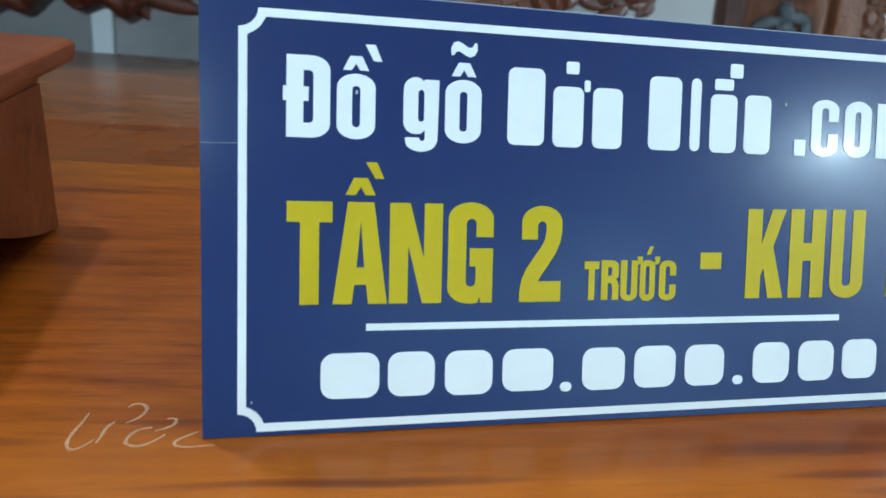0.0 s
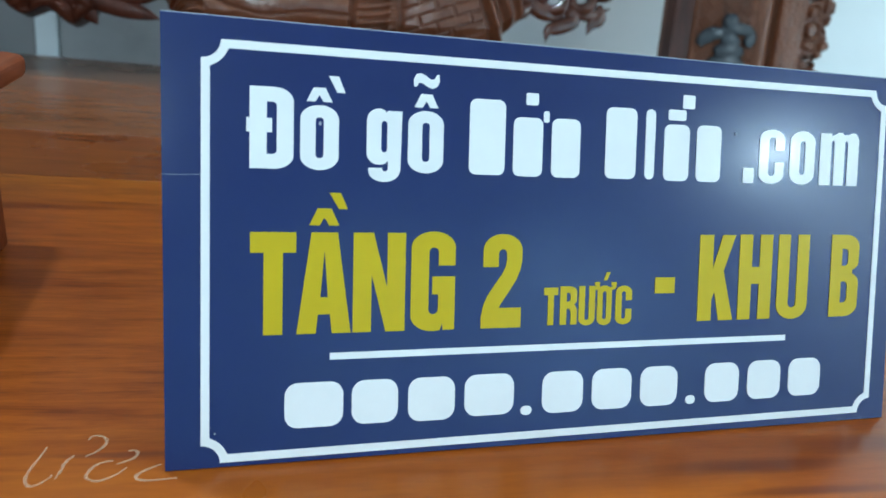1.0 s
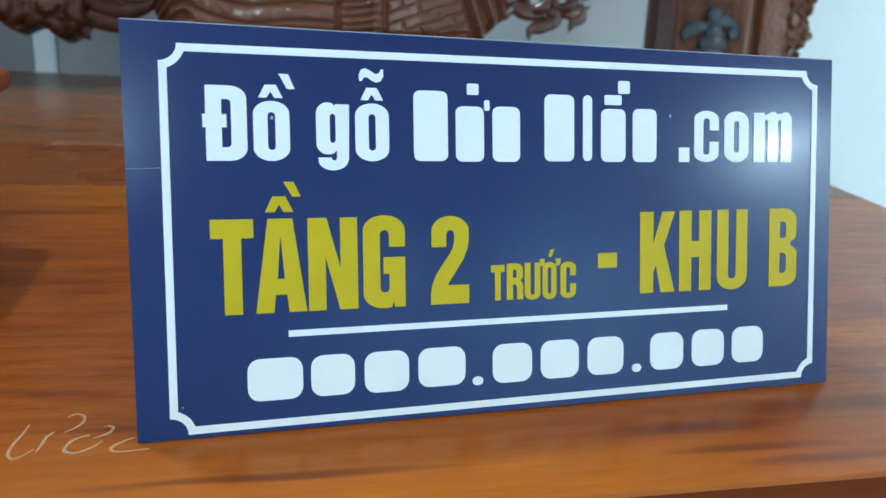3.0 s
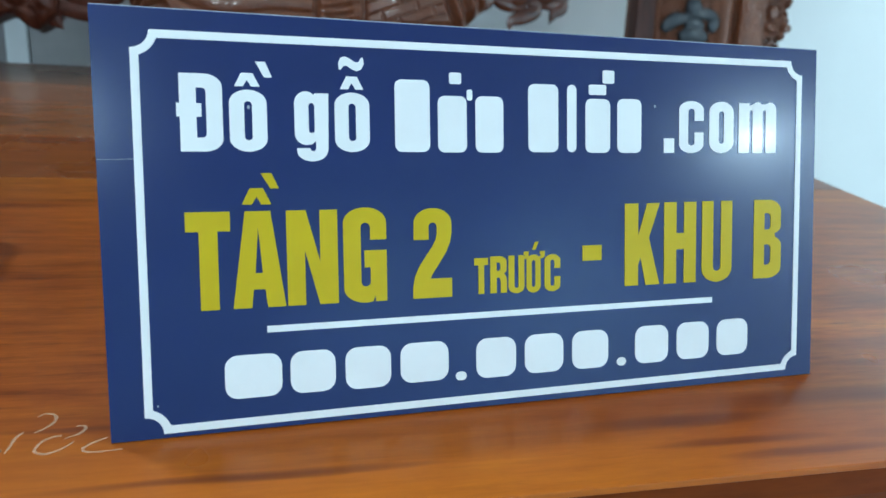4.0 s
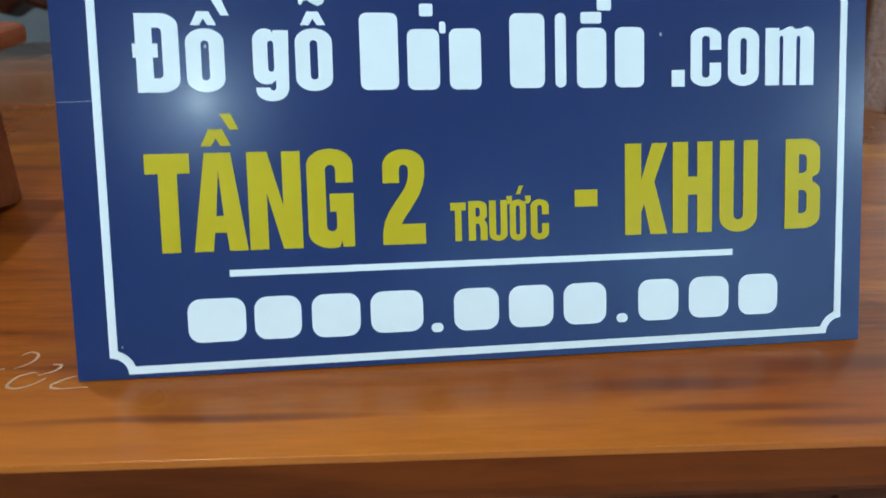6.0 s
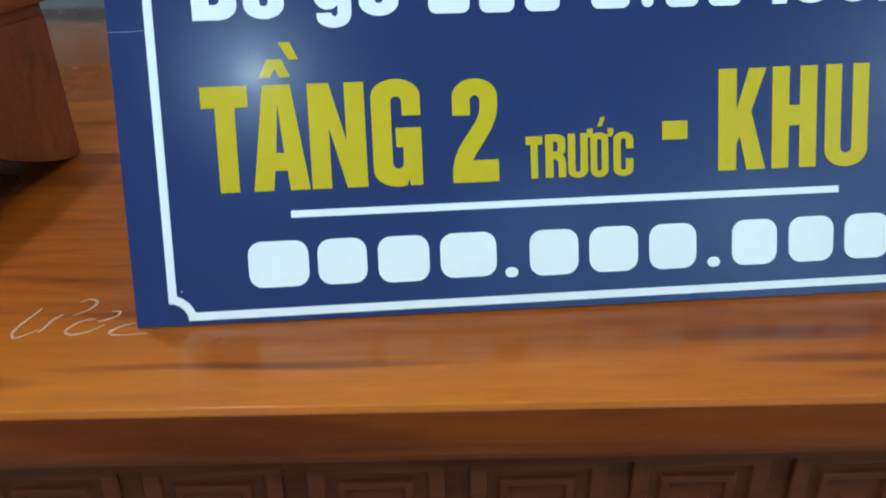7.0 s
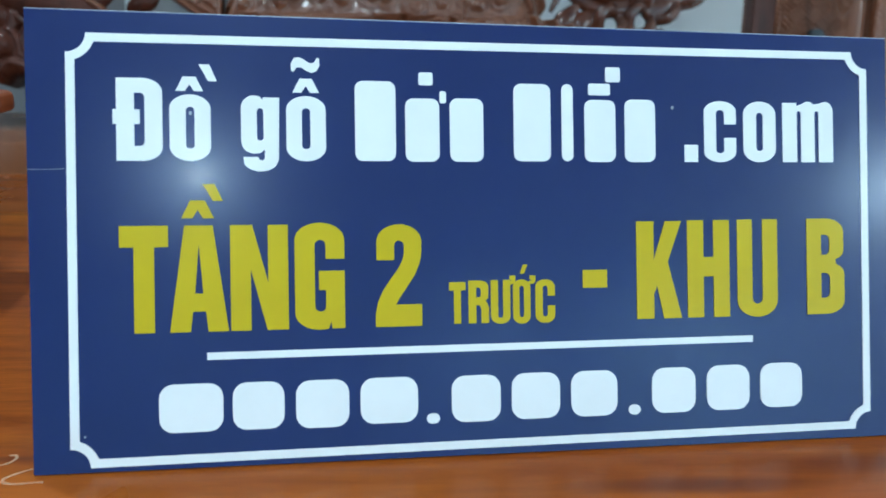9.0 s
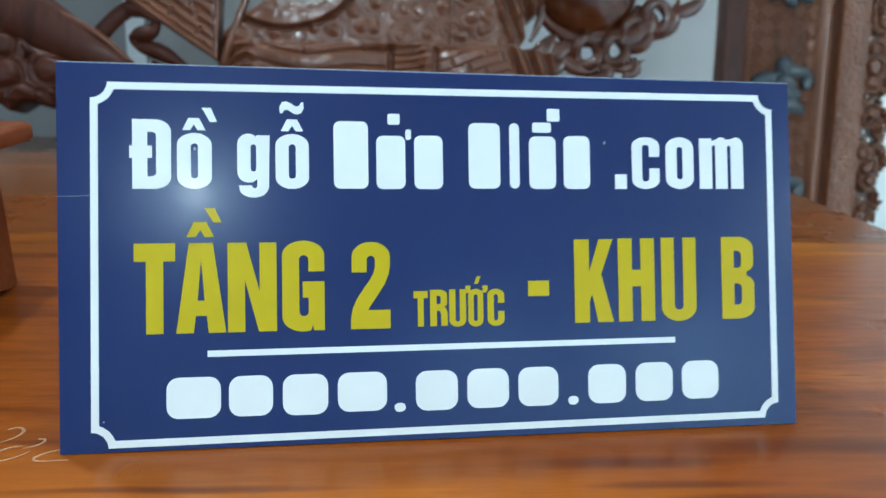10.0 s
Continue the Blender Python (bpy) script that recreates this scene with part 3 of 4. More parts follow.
    if ch == "d":
        return [[(0.07, 0), (0.07, 0.445), (0, 0.445), (0, 0.62), (0.07, 0.62), (0.07, 1)] + arc(0.60, 0.83, 0.40, 0.17, 90, 0, 9) + arc(0.60, 0.17, 0.40, 0.17, 0, -90, 9),
                [(0.43, 0.18), (0.43, 0.445), (0.54, 0.445), (0.54, 0.62), (0.43, 0.62), (0.43, 0.82)] + arc(0.54, 0.77, 0.10, 0.05, 90, 0, 5) + arc(0.54, 0.23, 0.10, 0.05, 0, -90, 5)]
    if ch == "o":
        return [arc(0.5, 0.79, 0.5, 0.21, 0, 180, 16) + arc(0.5, 0.21, 0.5, 0.21, 180, 360, 16), arc(0.5, 0.76, 0.105, 0.055, 0, 180, 8) + arc(0.5, 0.24, 0.105, 0.055, 180, 360, 8)]
    if ch == "g":
        return [[(1, 0.975), (0.58, 0.975), (0.56, 0.945)] + arc(0.34, 0.83, 0.34, 0.17, 62, 180, 9) + arc(0.34, 0.40, 0.34, 0.165, 180, 280, 8) + [(0.50, 0.245), (0.61, 0.29), (0.61, 0.175), (0.555, 0.145), (0.465, 0.155), (0.44, 0.19), (0.05, 0.19)]
                + arc(0.50, 0.14, 0.44, 0.14, 180, 360, 14)[1:-1] + [(0.97, 0.16)],
                arc(0.495, 0.79, 0.085, 0.045, 0, 180, 6) + arc(0.495, 0.45, 0.085, 0.045, 180, 360, 6)]
    if ch == "m":
        return [[(0, 0), (0, 0.975), (0.28, 0.975), (0.28, 0.925)] + arc(0.50, 0.88, 0.14, 0.12, 135, 40, 6) + arc(0.84, 0.84, 0.16, 0.16, 125, 0, 8) + [(1, 0), (0.715, 0)] + arc(0.675, 0.80, 0.040, 0.045, 0, 180, 5)
                + [(0.635, 0), (0.365, 0)] + arc(0.325, 0.80, 0.040, 0.045, 0, 180, 5) + [(0.285, 0)]]
    if ch == "~":
        return [[(0.02, 0.10), (0, 0.55), (0.10, 0.92), (0.27, 1), (0.45, 0.86), (0.66, 0.62), (0.80, 0.66), (0.90, 0.97), (0.98, 0.95), (1, 0.50), (0.90, 0.14), (0.72, 0), (0.54, 0.12), (0.34, 0.36), (0.20, 0.34), (0.11, 0.08)]]
    if ch == "^":
        return [[(0, 0), (0.27, 1), (0.73, 1), (1, 0), (0.66, 0), (0.5, 0.48), (0.34, 0)]]
    if ch == "`":
        return [[(0, 1), (0.60, 1), (1, 0), (0.52, 0)]]
    if ch == "'":
        return [[(0, 0), (0.45, 1), (1, 1), (0.55, 0)]]
    if ch == ",":
        return [[(0.15, 1), (1, 1), (1, 0.35), (0.7, 0.05), (0, 0), (0, 0.3), (0.45, 0.5), (0.15, 0.6)]]
    return [[(0, 0), (1, 0), (1, 1), (0, 1)]]


LETTERS = [("T", 0.0354, 0.0555, 0.0585, 0.1046), ("A", 0.0559, 0.0806, 0.0585, 0.1046), ("^", 0.0612, 0.0748, 0.1077, 0.1154), ("`", 0.0702, 0.0786, 0.1152, 0.1225),
           ("N", 0.0815, 0.1062, 0.0585, 0.1046), ("G", 0.1090, 0.1308, 0.0579, 0.1054), ("2", 0.1444, 0.1653, 0.0584, 0.1044),
           ("T", 0.1777, 0.1853, 0.0589, 0.0778), ("R", 0.1866, 0.1960, 0.0589, 0.0784), ("U", 0.1970, 0.2061, 0.0583, 0.0784), (",", 0.2054, 0.2086, 0.0762, 0.0803),
           ("O", 0.2074, 0.2156, 0.0581, 0.0785), (",", 0.2148, 0.2181, 0.0762, 0.0802), ("'", 0.2107, 0.2144, 0.0811, 0.0853), ("C", 0.2180, 0.2273, 0.0582, 0.0783),
           ("-", 0.2408, 0.2526, 0.0739, 0.0823), ("K", 0.2672, 0.2896, 0.0587, 0.1047), ("H", 0.2926, 0.3139, 0.0587, 0.1050), ("U", 0.3180, 0.3387, 0.0582, 0.1052), ("B", 0.3543, 0.3741, 0.0587, 0.1053)]
WORDS = [("d", 0.0335, 0.0539, 0.1325, 0.1681), ("o", 0.0568, 0.0740, 0.1325, 0.1613), ("^", 0.0594, 0.0710, 0.1628, 0.1690), ("`", 0.0692, 0.0768, 0.1672, 0.1744),
         ("g", 0.0868, 0.1033, 0.1280, 0.1613), ("o", 0.1062, 0.1234, 0.1325, 0.1613), ("^", 0.1090, 0.1206, 0.1628, 0.1690), ("~", 0.1084, 0.1210, 0.1716, 0.1785),
         (".", 0.2919, 0.2987, 0.1327, 0.1409), ("C", 0.3019, 0.3182, 0.1327, 0.1619), ("o", 0.3220, 0.3387, 0.1327, 0.1620), ("m", 0.3423, 0.3690, 0.1328, 0.1623)]
for ch, x0, x1, z0, z1 in WORDS:
    decal("letter", [[(x0 + x * (x1 - x0), z0 + z * (z1 - z0)) for x, z in loop] for loop in glyph(ch)], M_WHITE, "white letter" if ch.isalpha() else "")
for ch, x0, x1, z0, z1 in LETTERS:
    decal("letter", [[(x0 + x * (x1 - x0), z0 + z * (z1 - z0)) for x, z in loop] for loop in glyph(ch)], M_YELLOW)

# small scratches and chips in the blue face
for (xa, za), (xb, zb) in (((-0.001, 0.1288), (0.0145, 0.1292)),):
    part("scratch", tube([(xa, -0.0001, za), ((xa + xb) / 2, -0.0001, (za + zb) / 2 - 0.0002), (xb, -0.0001, zb)], 0.00010, 5), M_CORE, panel, "thin pale scratch", at=FACE)
for x, z, r in ((0.2859, 0.1584, 0.0007), (0.0656, 0.1532, 0.0007), (0.0207, 0.0152, 0.0004)):
    part("paint_chip", ball(x, -0.0004, z, r, 0.0003, r * 1.4, 8), M_CORE, panel, at=FACE)

# ---- wooden stand ----
stand = thing("display_stand", "low reddish wooden display stand with an overhanging top and arched aprons", "stand", pose(-0.263, 0.155, TOP))


def apron_panel(half, low_lift=0.0):
    """A tapered side board with an arched cut at its foot, in the xz plane."""
    top, foot = half - 0.004, half - 0.010
    arch = [(foot * (1 - k / 12), 0.030 * (k / 12) ** 1.3) for k in range(12)]
    loop = [(half, 0.0), (top, 0.101), (-top, 0.101), (-half, 0.0), (-foot, 0.0)] + [(-x, z) for x, z in arch[1:]] + [(0.0, 0.030)] + arch[:0:-1] + [(foot, 0.0)]
    return filled("side_panel", [loop], 0.013)


for angle, half, out in ((0, 0.132, 0.108), (90, 0.108, 0.132), (180, 0.132, 0.108), (270, 0.108, 0.132)):
    me = apron_panel(half)
    me.materials.append(M_STAND)
    part("side_panel", me, None, stand, "tapered board with an arched foot", at=pose(0, 0, 0, 0, 0, angle) @ pose(0, -out + 0.013, 0.0005, -1.8, 0, 0))
part("moulding", box(-0.1285, 0.1285, -0.1045, 0.1045, 0.100, 0.1128, 0.004), M_STAND, stand, "stepped moulding")
top = box(-0.144, 0.144, -0.148, 0.150, 0.1128, 0.127)
bmesh.ops.bevel(top, geom=[e for e in top.edges if abs(e.verts[0].co.z - e.verts[1].co.z) > 0.01], offset=0.016, segments=5, profile=0.5, affect="EDGES")
bmesh.ops.bevel(top, geom=[e for e in top.edges if abs(e.verts[0].co.z - e.verts[1].co.z) < 1e-5 and len({round(f.normal.z) for f in e.link_faces}) > 1], offset=0.004, segments=3, profile=0.5, affect="EDGES")
part("top", top, M_STAND, stand, "rounded overhanging top board")

# ---- carved furniture behind the table ----
def noise_of(X, Z, scale, seed):
    """Smooth value noise on arrays."""
    rng = np.random.default_rng(seed)
    g = rng.random((64, 64))
    x, z = X * scale + 17.3, Z * scale + 9.1
    i, j = np.floor(x).astype(int), np.floor(z).astype(int)
    u, w = x - i, z - j
    u, w = u * u * (3 - 2 * u), w * w * (3 - 2 * w)
    v = lambda a, b: g[a % 64, b % 64]
    return v(i, j) * (1 - u) * (1 - w) + v(i + 1, j) * u * (1 - w) + v(i, j + 1) * (1 - u) * w + v(i + 1, j + 1) * u * w


def groove(value, width):
    return np.exp(-(value / width) ** 2)


def meander(X, Z, pitch):
    """A running key pattern: 1 on the ridges, 0 between."""
    a, b = np.mod(X / pitch, 1.0), np.mod(Z / pitch, 1.0)
    shift = np.mod(np.floor(X / pitch) + np.floor(Z / pitch), 2.0)
    a = np.where(shift > 0.5, b, a)
    wave = np.abs(np.mod(a * 3.0, 1.0) - 0.5) * 2
    return np.clip((wave - 0.35) * 4, 0, 1)


screen = thing("carved_screen", "brown wooden screen carved in openwork, standing on the table", "screen")
# the back leans away from the table; carved parts are laid out in its plane as x and height
BACK = Matrix.Translation((0, 1.0, 0.9)) @ Matrix.Rotation(radians(-13), 4, "X") @ Matrix.Translation((0, 0, -0.9))


def dots(X, Z, pitch, seed, jitter=0.34):
    """Distance to the nearest of scattered centres, in pitches, with that centre's own number."""
    rng = np.random.default_rng(seed)
    off = rng.random((48, 48, 3))
    gx, gz = X / pitch, Z / pitch
    best, mark = np.full(X.shape, 9.0), np.zeros(X.shape)
    for di in (-1, 0, 1):
        for dj in (-1, 0, 1):
            i, j = np.floor(gx).astype(int) + di, np.floor(gz).astype(int) + dj
            o = off[i % 48, j % 48]
            d = np.hypot(gx - i - 0.5 - jitter * (o[..., 0] - 0.5) * 2, gz - j - 0.5 - jitter * (o[..., 1] - 0.5) * 2)
            near = d < best
            best, mark = np.where(near, d, best), np.where(near, o[..., 2], mark)
    return best, mark


def steps(v, a, b):
    t = np.clip((v - a) / (b - a), 0, 1)
    return t * t * (3 - 2 * t)


def drape(X, Z):
    """The hanging cloth of the centre: a wavy hem, banded folds and a field of curled rosettes above."""
    hem = 0.836 + 0.004 * np.sin((X - 0.05) * 11.0) + 0.03 * np.clip(-(X + 0.055) / 0.05, 0, 1) ** 2 + 0.016 * steps(X, 0.25, 0.45)
    left = -0.092 - 0.15 * (Z - 0.85) - 0.006 * np.sin((Z - 0.86) * 60) + 0.10 * steps(Z, 0.935, 1.02)
    right = 0.428 + (Z - 0.848) * 0.55 - 0.085 * steps(Z, 0.930, 0.944) - 0.006 * np.sin(Z * 110)
    d = np.minimum(np.minimum((Z - hem), (X - left)), (right - X))
    up = Z - hem
    sway = 0.010 * np.sin(X * 15 + 0.4) + 0.004 * np.sin(X * 41)
    bend = up + sway + 0.07 * np.clip(X - 0.27, 0, 1) - 0.5 * np.clip(-X - 0.01, 0, 1) * np.clip(0.10 - up, 0, 1) * 4
    low = 1 - steps(up, 0.088, 0.098)
    h = 0.032 * np.sqrt(np.clip(d / 0.026, 0, 1)) + 0.007 * np.sin(X * 21 + 0.6) * low + 0.010
    pitch = 0.0270
    row = np.floor((bend - 0.010) / pitch)
    inrow = np.mod((bend - 0.010) / pitch, 1.0)
    band = groove(np.minimum(inrow, 1 - inrow) * pitch, 0.0016)
    swell = np.sin(np.pi * inrow) * 0.003
    span = 0.085 + 0.02 * np.sin(row * 2.3)
    cell = np.mod(X / span + 0.37 * row, 1.0) - 0.5
    joint = groove(cell * span, 0.0018) * (np.mod(row, 3.0) != 1)
    plain = (1 - steps(X, 0.170, 0.182)) * steps(X, -0.055, -0.035)
    ribs = steps(X, 0.176, 0.188) * (1 - steps(X, 0.246, 0.258))
    fretted = steps(X, 0.252, 0.262) * (1 - steps(X + up * 0.3, 0.395, 0.403))
    pleat = steps(X + up * 0.3, 0.397, 0.410)
    swirl = 1 - steps(X, -0.055, -0.035)
    a, b = X * 0.93 + (Z - 0.9) * 0.36, (Z - 0.9) * 0.93 - X * 0.36
    h = h + low * plain * (swell * 0.7 - 0.0042 * band - 0.0045 * joint * (np.mod(row, 2.0) > 0.5))
    h = h + low * ribs * (0.004 + 0.0036 * np.sin(bend * 520 + X * 40) * np.abs(np.sin((X - 0.178) * 42)))
    lane = np.mod(b / 0.017, 1.0)
    turn = np.mod(a / 0.058 + 0.41 * np.floor(b / 0.017), 1.0)
    h = h - low * fretted * (0.0034 * groove(np.minimum(lane, 1 - lane) * 0.017, 0.0017) * (turn > 0.2) + 0.0034 * groove((turn - 0.12) * 0.058, 0.0018))
    h = h + pleat * 0.009 * np.sin((X + up * 0.42) * 210)
    h = h + low * swirl * 0.0065 * np.sin((X * 0.8 + up * 0.9 + 30 * (X + 0.04) ** 2) * 360)
    h = h - low * (0.010 * groove(X - 0.180, 0.005) + 0.008 * groove(X - 0.254, 0.005)) + 0.006 * low * groove(X - 0.236, 0.006)
    wx, wz = X + 0.008 * (noise_of(X, Z, 60, 14) - 0.5), Z + 0.008 * (noise_of(X, Z, 60, 15) - 0.5)
    rad, mark = dots(wx, wz, 0.036, 3)
    rose = np.clip(1 - (rad / 0.62) ** 2, 0, 1) * 0.0036 - groove(rad - 0.26 - 0.10 * mark, 0.10) * 0.0024 + groove(rad, 0.16) * 0.002 * (mark > 0.4)
    disc = np.hypot(X - 0.005, Z - 1.098)
    inner = 1 - steps(disc, 0.138, 0.141)
    h = h + (1 - low) * (rose * (1 - inner) + inner * 0.010) - (1 - low) * groove(disc - 0.143, 0.003) * 0.008
    pear = steps(X, 0.272, 0.282)
    h = h + (1 - low) * pear * (0.007 * np.sin(X * 38 + Z * 14) - 0.004)
    h = h + 0.0016 * (noise_of(X, Z, 45, 4) - 0.5) + 0.0008 * (noise_of(X, Z, 140, 5) - 0.5)
    return np.where(d > 0, np.maximum(h, 0.0008), -1)


me = relief("drape", -0.15, 0.53, 0.815, 1.28, 520, 360, drape, 0.05)
me.materials.append(M_CARVED)
part("drape", me, None, screen, "carved hanging cloth with banded hem and curled rosettes", at=BACK)


def saddle(X, Z):
    """A flat board with stripes and a broken key pattern; x runs down its slant."""
    edge = np.minimum(np.minimum(Z, 0.20 - Z), np.minimum(0.46 - X - 0.62 * Z, X))
    stripe = groove(np.mod(Z, 0.0165) - 0.008, 0.0026)
    cut = np.mod(X / 0.052 + 0.33 * np.floor(Z / 0.0165), 1.0)
    stripe = stripe * (cut > 0.16) + groove((cut - 0.10) * 0.052, 0.0022) * (np.mod(Z, 0.033) > 0.010)
    h = 0.016 * np.clip(edge / 0.004, 0, 1) - np.where(edge > 0.012, 0.005 * np.clip(stripe, 0, 1), 0) - 0.004 * groove(edge - 0.011, 0.002)
    return np.where(edge > 0, np.maximum(h, 0.0008), -1)


me = relief("saddle_board", -0.005, 0.47, -0.005, 0.205, 300, 130, saddle, 0.02)
me.materials.append(M_CARVED)
slant = Matrix.Translation((-0.097, -0.020, 0.895)) @ Matrix.Rotation(radians(33.6), 4, "Y") @ Matrix.Translation((-0.462, 0, 0))
part("saddle_board", me, None, screen, "slanting carved flap with a key pattern", at=BACK @ slant)
part("saddle_trim", tube(smooth_line([(-0.093, -0.032, 0.893), (-0.075, -0.040, 0.945), (-0.052, -0.038, 1.009), (-0.03, -0.036, 1.08)], 6), 0.0065, 10), M_CARVED, screen, "rounded carved trim", True, BACK)


def leaf(points, width, flat=0.5):
    return tube(smooth_line(points, 6), width, 12, taper=lambda s: max(0.06, math.sin(math.pi * min(1, 0.12 + 0.9 * s)) ** 0.8), flat=flat)


def ring(cx, cz, r, thick, y, squash=1.0, lean=0.0):
    pts = [(cx + r * math.cos(a) + lean * r * math.sin(a), y + 0.006 * math.sin(a * 2), cz + r * squash * math.sin(a)) for a in np.linspace(0, math.tau, 29)[:-1]]
    return tube(pts, thick, 12, closed=True, flat=1.0)


# flourish hanging at the right of the cloth
for cx, cz, r in ((0.518, 0.941, 0.020), (0.567, 0.946, 0.019), (0.603, 0.975, 0.022), (0.640, 1.005, 0.022)):
    part("chain_link", ring(cx, cz, r, 0.0105, -0.012, 1.15), M_FLOURISH, screen, "rounded carved link", True, BACK)
for pts, w in (([(0.552, 0.925), (0.556, 0.905), (0.532, 0.893), (0.512, 0.884), (0.509, 0.865)], 0.013), ([(0.600, 0.935), (0.604, 0.915), (0.590, 0.903), (0.581, 0.884)], 0.012),
               ([(0.470, 0.940), (0.490, 0.918), (0.520, 0.912), (0.548, 0.918)], 0.014), ([(0.540, 0.915), (0.565, 0.920), (0.590, 0.918), (0.622, 0.932)], 0.012),
               ([(0.575, 0.955), (0.612, 0.975), (0.640, 0.972)], 0.020), ([(0.600, 0.965), (0.625, 0.990), (0.618, 1.030)], 0.021), ([(0.625, 0.970), (0.665, 0.995), (0.680, 1.040)], 0.016),
               ([(0.655, 1.010), (0.700, 1.022), (0.735, 1.048)], 0.013), ([(0.470, 0.925), (0.455, 0.945), (0.468, 0.975)], 0.010), ([(0.445, 0.925), (0.475, 0.938), (0.500, 0.965)], 0.013),
               ([(0.430, 0.905), (0.462, 0.912), (0.492, 0.935)], 0.014), ([(0.505, 0.965), (0.535, 0.972), (0.560, 0.965)], 0.012)):
    part("leaf", leaf([(x, -0.012, z) for x, z in pts], w), M_FLOURISH, screen, "", True, BACK)
part("globe", ball(0.519, 0.0, 1.061, 0.091, 0.058, 0.091, 40), M_GLOBE, screen, "dark polished globe", True, BACK)
collar = [(0.519 + 0.099 * math.cos(a), -0.006, 1.061 + 0.099 * math.sin(a)) for a in np.linspace(radians(205), radians(338), 24)]
part("collar", tube(collar, 0.012, 12, taper=lambda s: 0.6 + 0.5 * math.sin(math.pi * s)), M_FLOURISH, screen, "dark carved rim under the globe", True, BACK)
for pts, w in (([(0.418, 0.955), (0.432, 0.985), (0.440, 1.020), (0.432, 1.060)], 0.007), ([(0.425, 0.930), (0.446, 0.945), (0.462, 0.972)], 0.018), ([(0.452, 0.925), (0.470, 0.940), (0.484, 0.962)], 0.019)):
    part("leaf", leaf([(x, -0.012, z) for x, z in pts], w), M_FLOURISH, screen, "", True, BACK)

# carved cluster at the left, with a vine
def cluster(X, Z):
    """Crowded carved curls with a lumpy lower edge."""
    wx, wz = X + 0.012 * (noise_of(X, Z, 34, 41) - 0.5), Z + 0.012 * (noise_of(X, Z, 34, 42) - 0.5)
    rad, mark = dots(wx, wz, 0.056, 45, 0.36)
    fine, tone = dots(wx, wz, 0.024, 46, 0.4)
    low = 0.838 + 0.009 * np.sin(X * 90) + 0.006 * np.sin(X * 37 + 1) - 0.012 * steps(-X, 0.33, 0.40)
    high = 0.893 + np.clip(-X - 0.33, 0, 1) * 0.55
    d = np.minimum(np.minimum(Z - low, high - Z), -0.196 - X)
    h = 0.020 * np.sqrt(np.clip(d / 0.018, 0, 1)) + 0.026 * np.sqrt(np.clip(1 - (rad / 0.72) ** 2, 0, 1)) * (0.5 + 0.5 * mark)
    h = h - 0.007 * groove(rad - 0.34 - 0.12 * mark, 0.09) + 0.002 * np.clip(1 - fine / 0.6, 0, 1)
    return np.where(d > 0, np.maximum(h, 0.001), -1)


me = relief("carved_mass", -0.60, -0.18, 0.81, 1.12, 300, 220, cluster, 0.04)
me.materials.append(M_DARKCARVED)
part("carved_mass", me, None, screen, "dark crowded carved curls", at=BACK)
for pts, w in (([(-0.212, 0.897), (-0.180, 0.878), (-0.142, 0.875), (-0.108, 0.886), (-0.070, 0.925)], 0.016), ([(-0.222, 0.855), (-0.205, 0.842), (-0.192, 0.826)], 0.012),
               ([(-0.222, 0.862), (-0.190, 0.858), (-0.158, 0.853), (-0.128, 0.848), (-0.104, 0.842)], 0.014)):
    part("leaf", leaf([(x, -0.008, z) for x, z in pts], w), M_DARKCARVED, screen, "", True, BACK)
part("vine", tube(smooth_line([(-0.248, -0.010, 0.986), (-0.222, -0.014, 0.980), (-0.204, -0.018, 0.965), (-0.208, -0.020, 0.948), (-0.228, -0.018, 0.940), (-0.238, -0.014, 0.934), (-0.226, -0.012, 0.924), (-0.200, -0.010, 0.917), (-0.172, -0.010, 0.902), (-0.145, -0.008, 0.880)], 8), 0.0115, 12, taper=lambda s: 0.95 + 0.25 * math.sin(s * 17 + 1)), M_DARKCARVED, screen, "curling carved vine", True, BACK)
part("branch", tube(smooth_line([(-0.215, 0.0, 1.020), (-0.240, -0.004, 0.992), (-0.264, -0.006, 0.974), (-0.288, -0.004, 0.950), (-0.310, 0.0, 0.925)], 8), 0.014, 12, flat=0.7), M_DARKCARVED, screen, "short thick carved branch", True, BACK)
part("limb", tube(smooth_line([(-0.56, -0.010, 1.060), (-0.47, -0.014, 1.005), (-0.40, -0.016, 0.965), (-0.34, -0.014, 0.932), (-0.285, -0.010, 0.905), (-0.240, -0.004, 0.882)], 8), 0.054, 18, taper=lambda s: 1.1 - 0.85 * s ** 1.3, flat=0.45), M_DARKCARVED, screen, "dark smooth tapering carved limb", True, BACK)
part("limb_edge", tube(smooth_line([(-0.42, -0.018, 1.035), (-0.385, -0.020, 1.000), (-0.352, -0.022, 0.972), (-0.315, -0.020, 0.953), (-0.280, -0.016, 0.930), (-0.248, -0.008, 0.900)], 8), 0.005, 8), M_CARVED, screen, "", True, BACK)
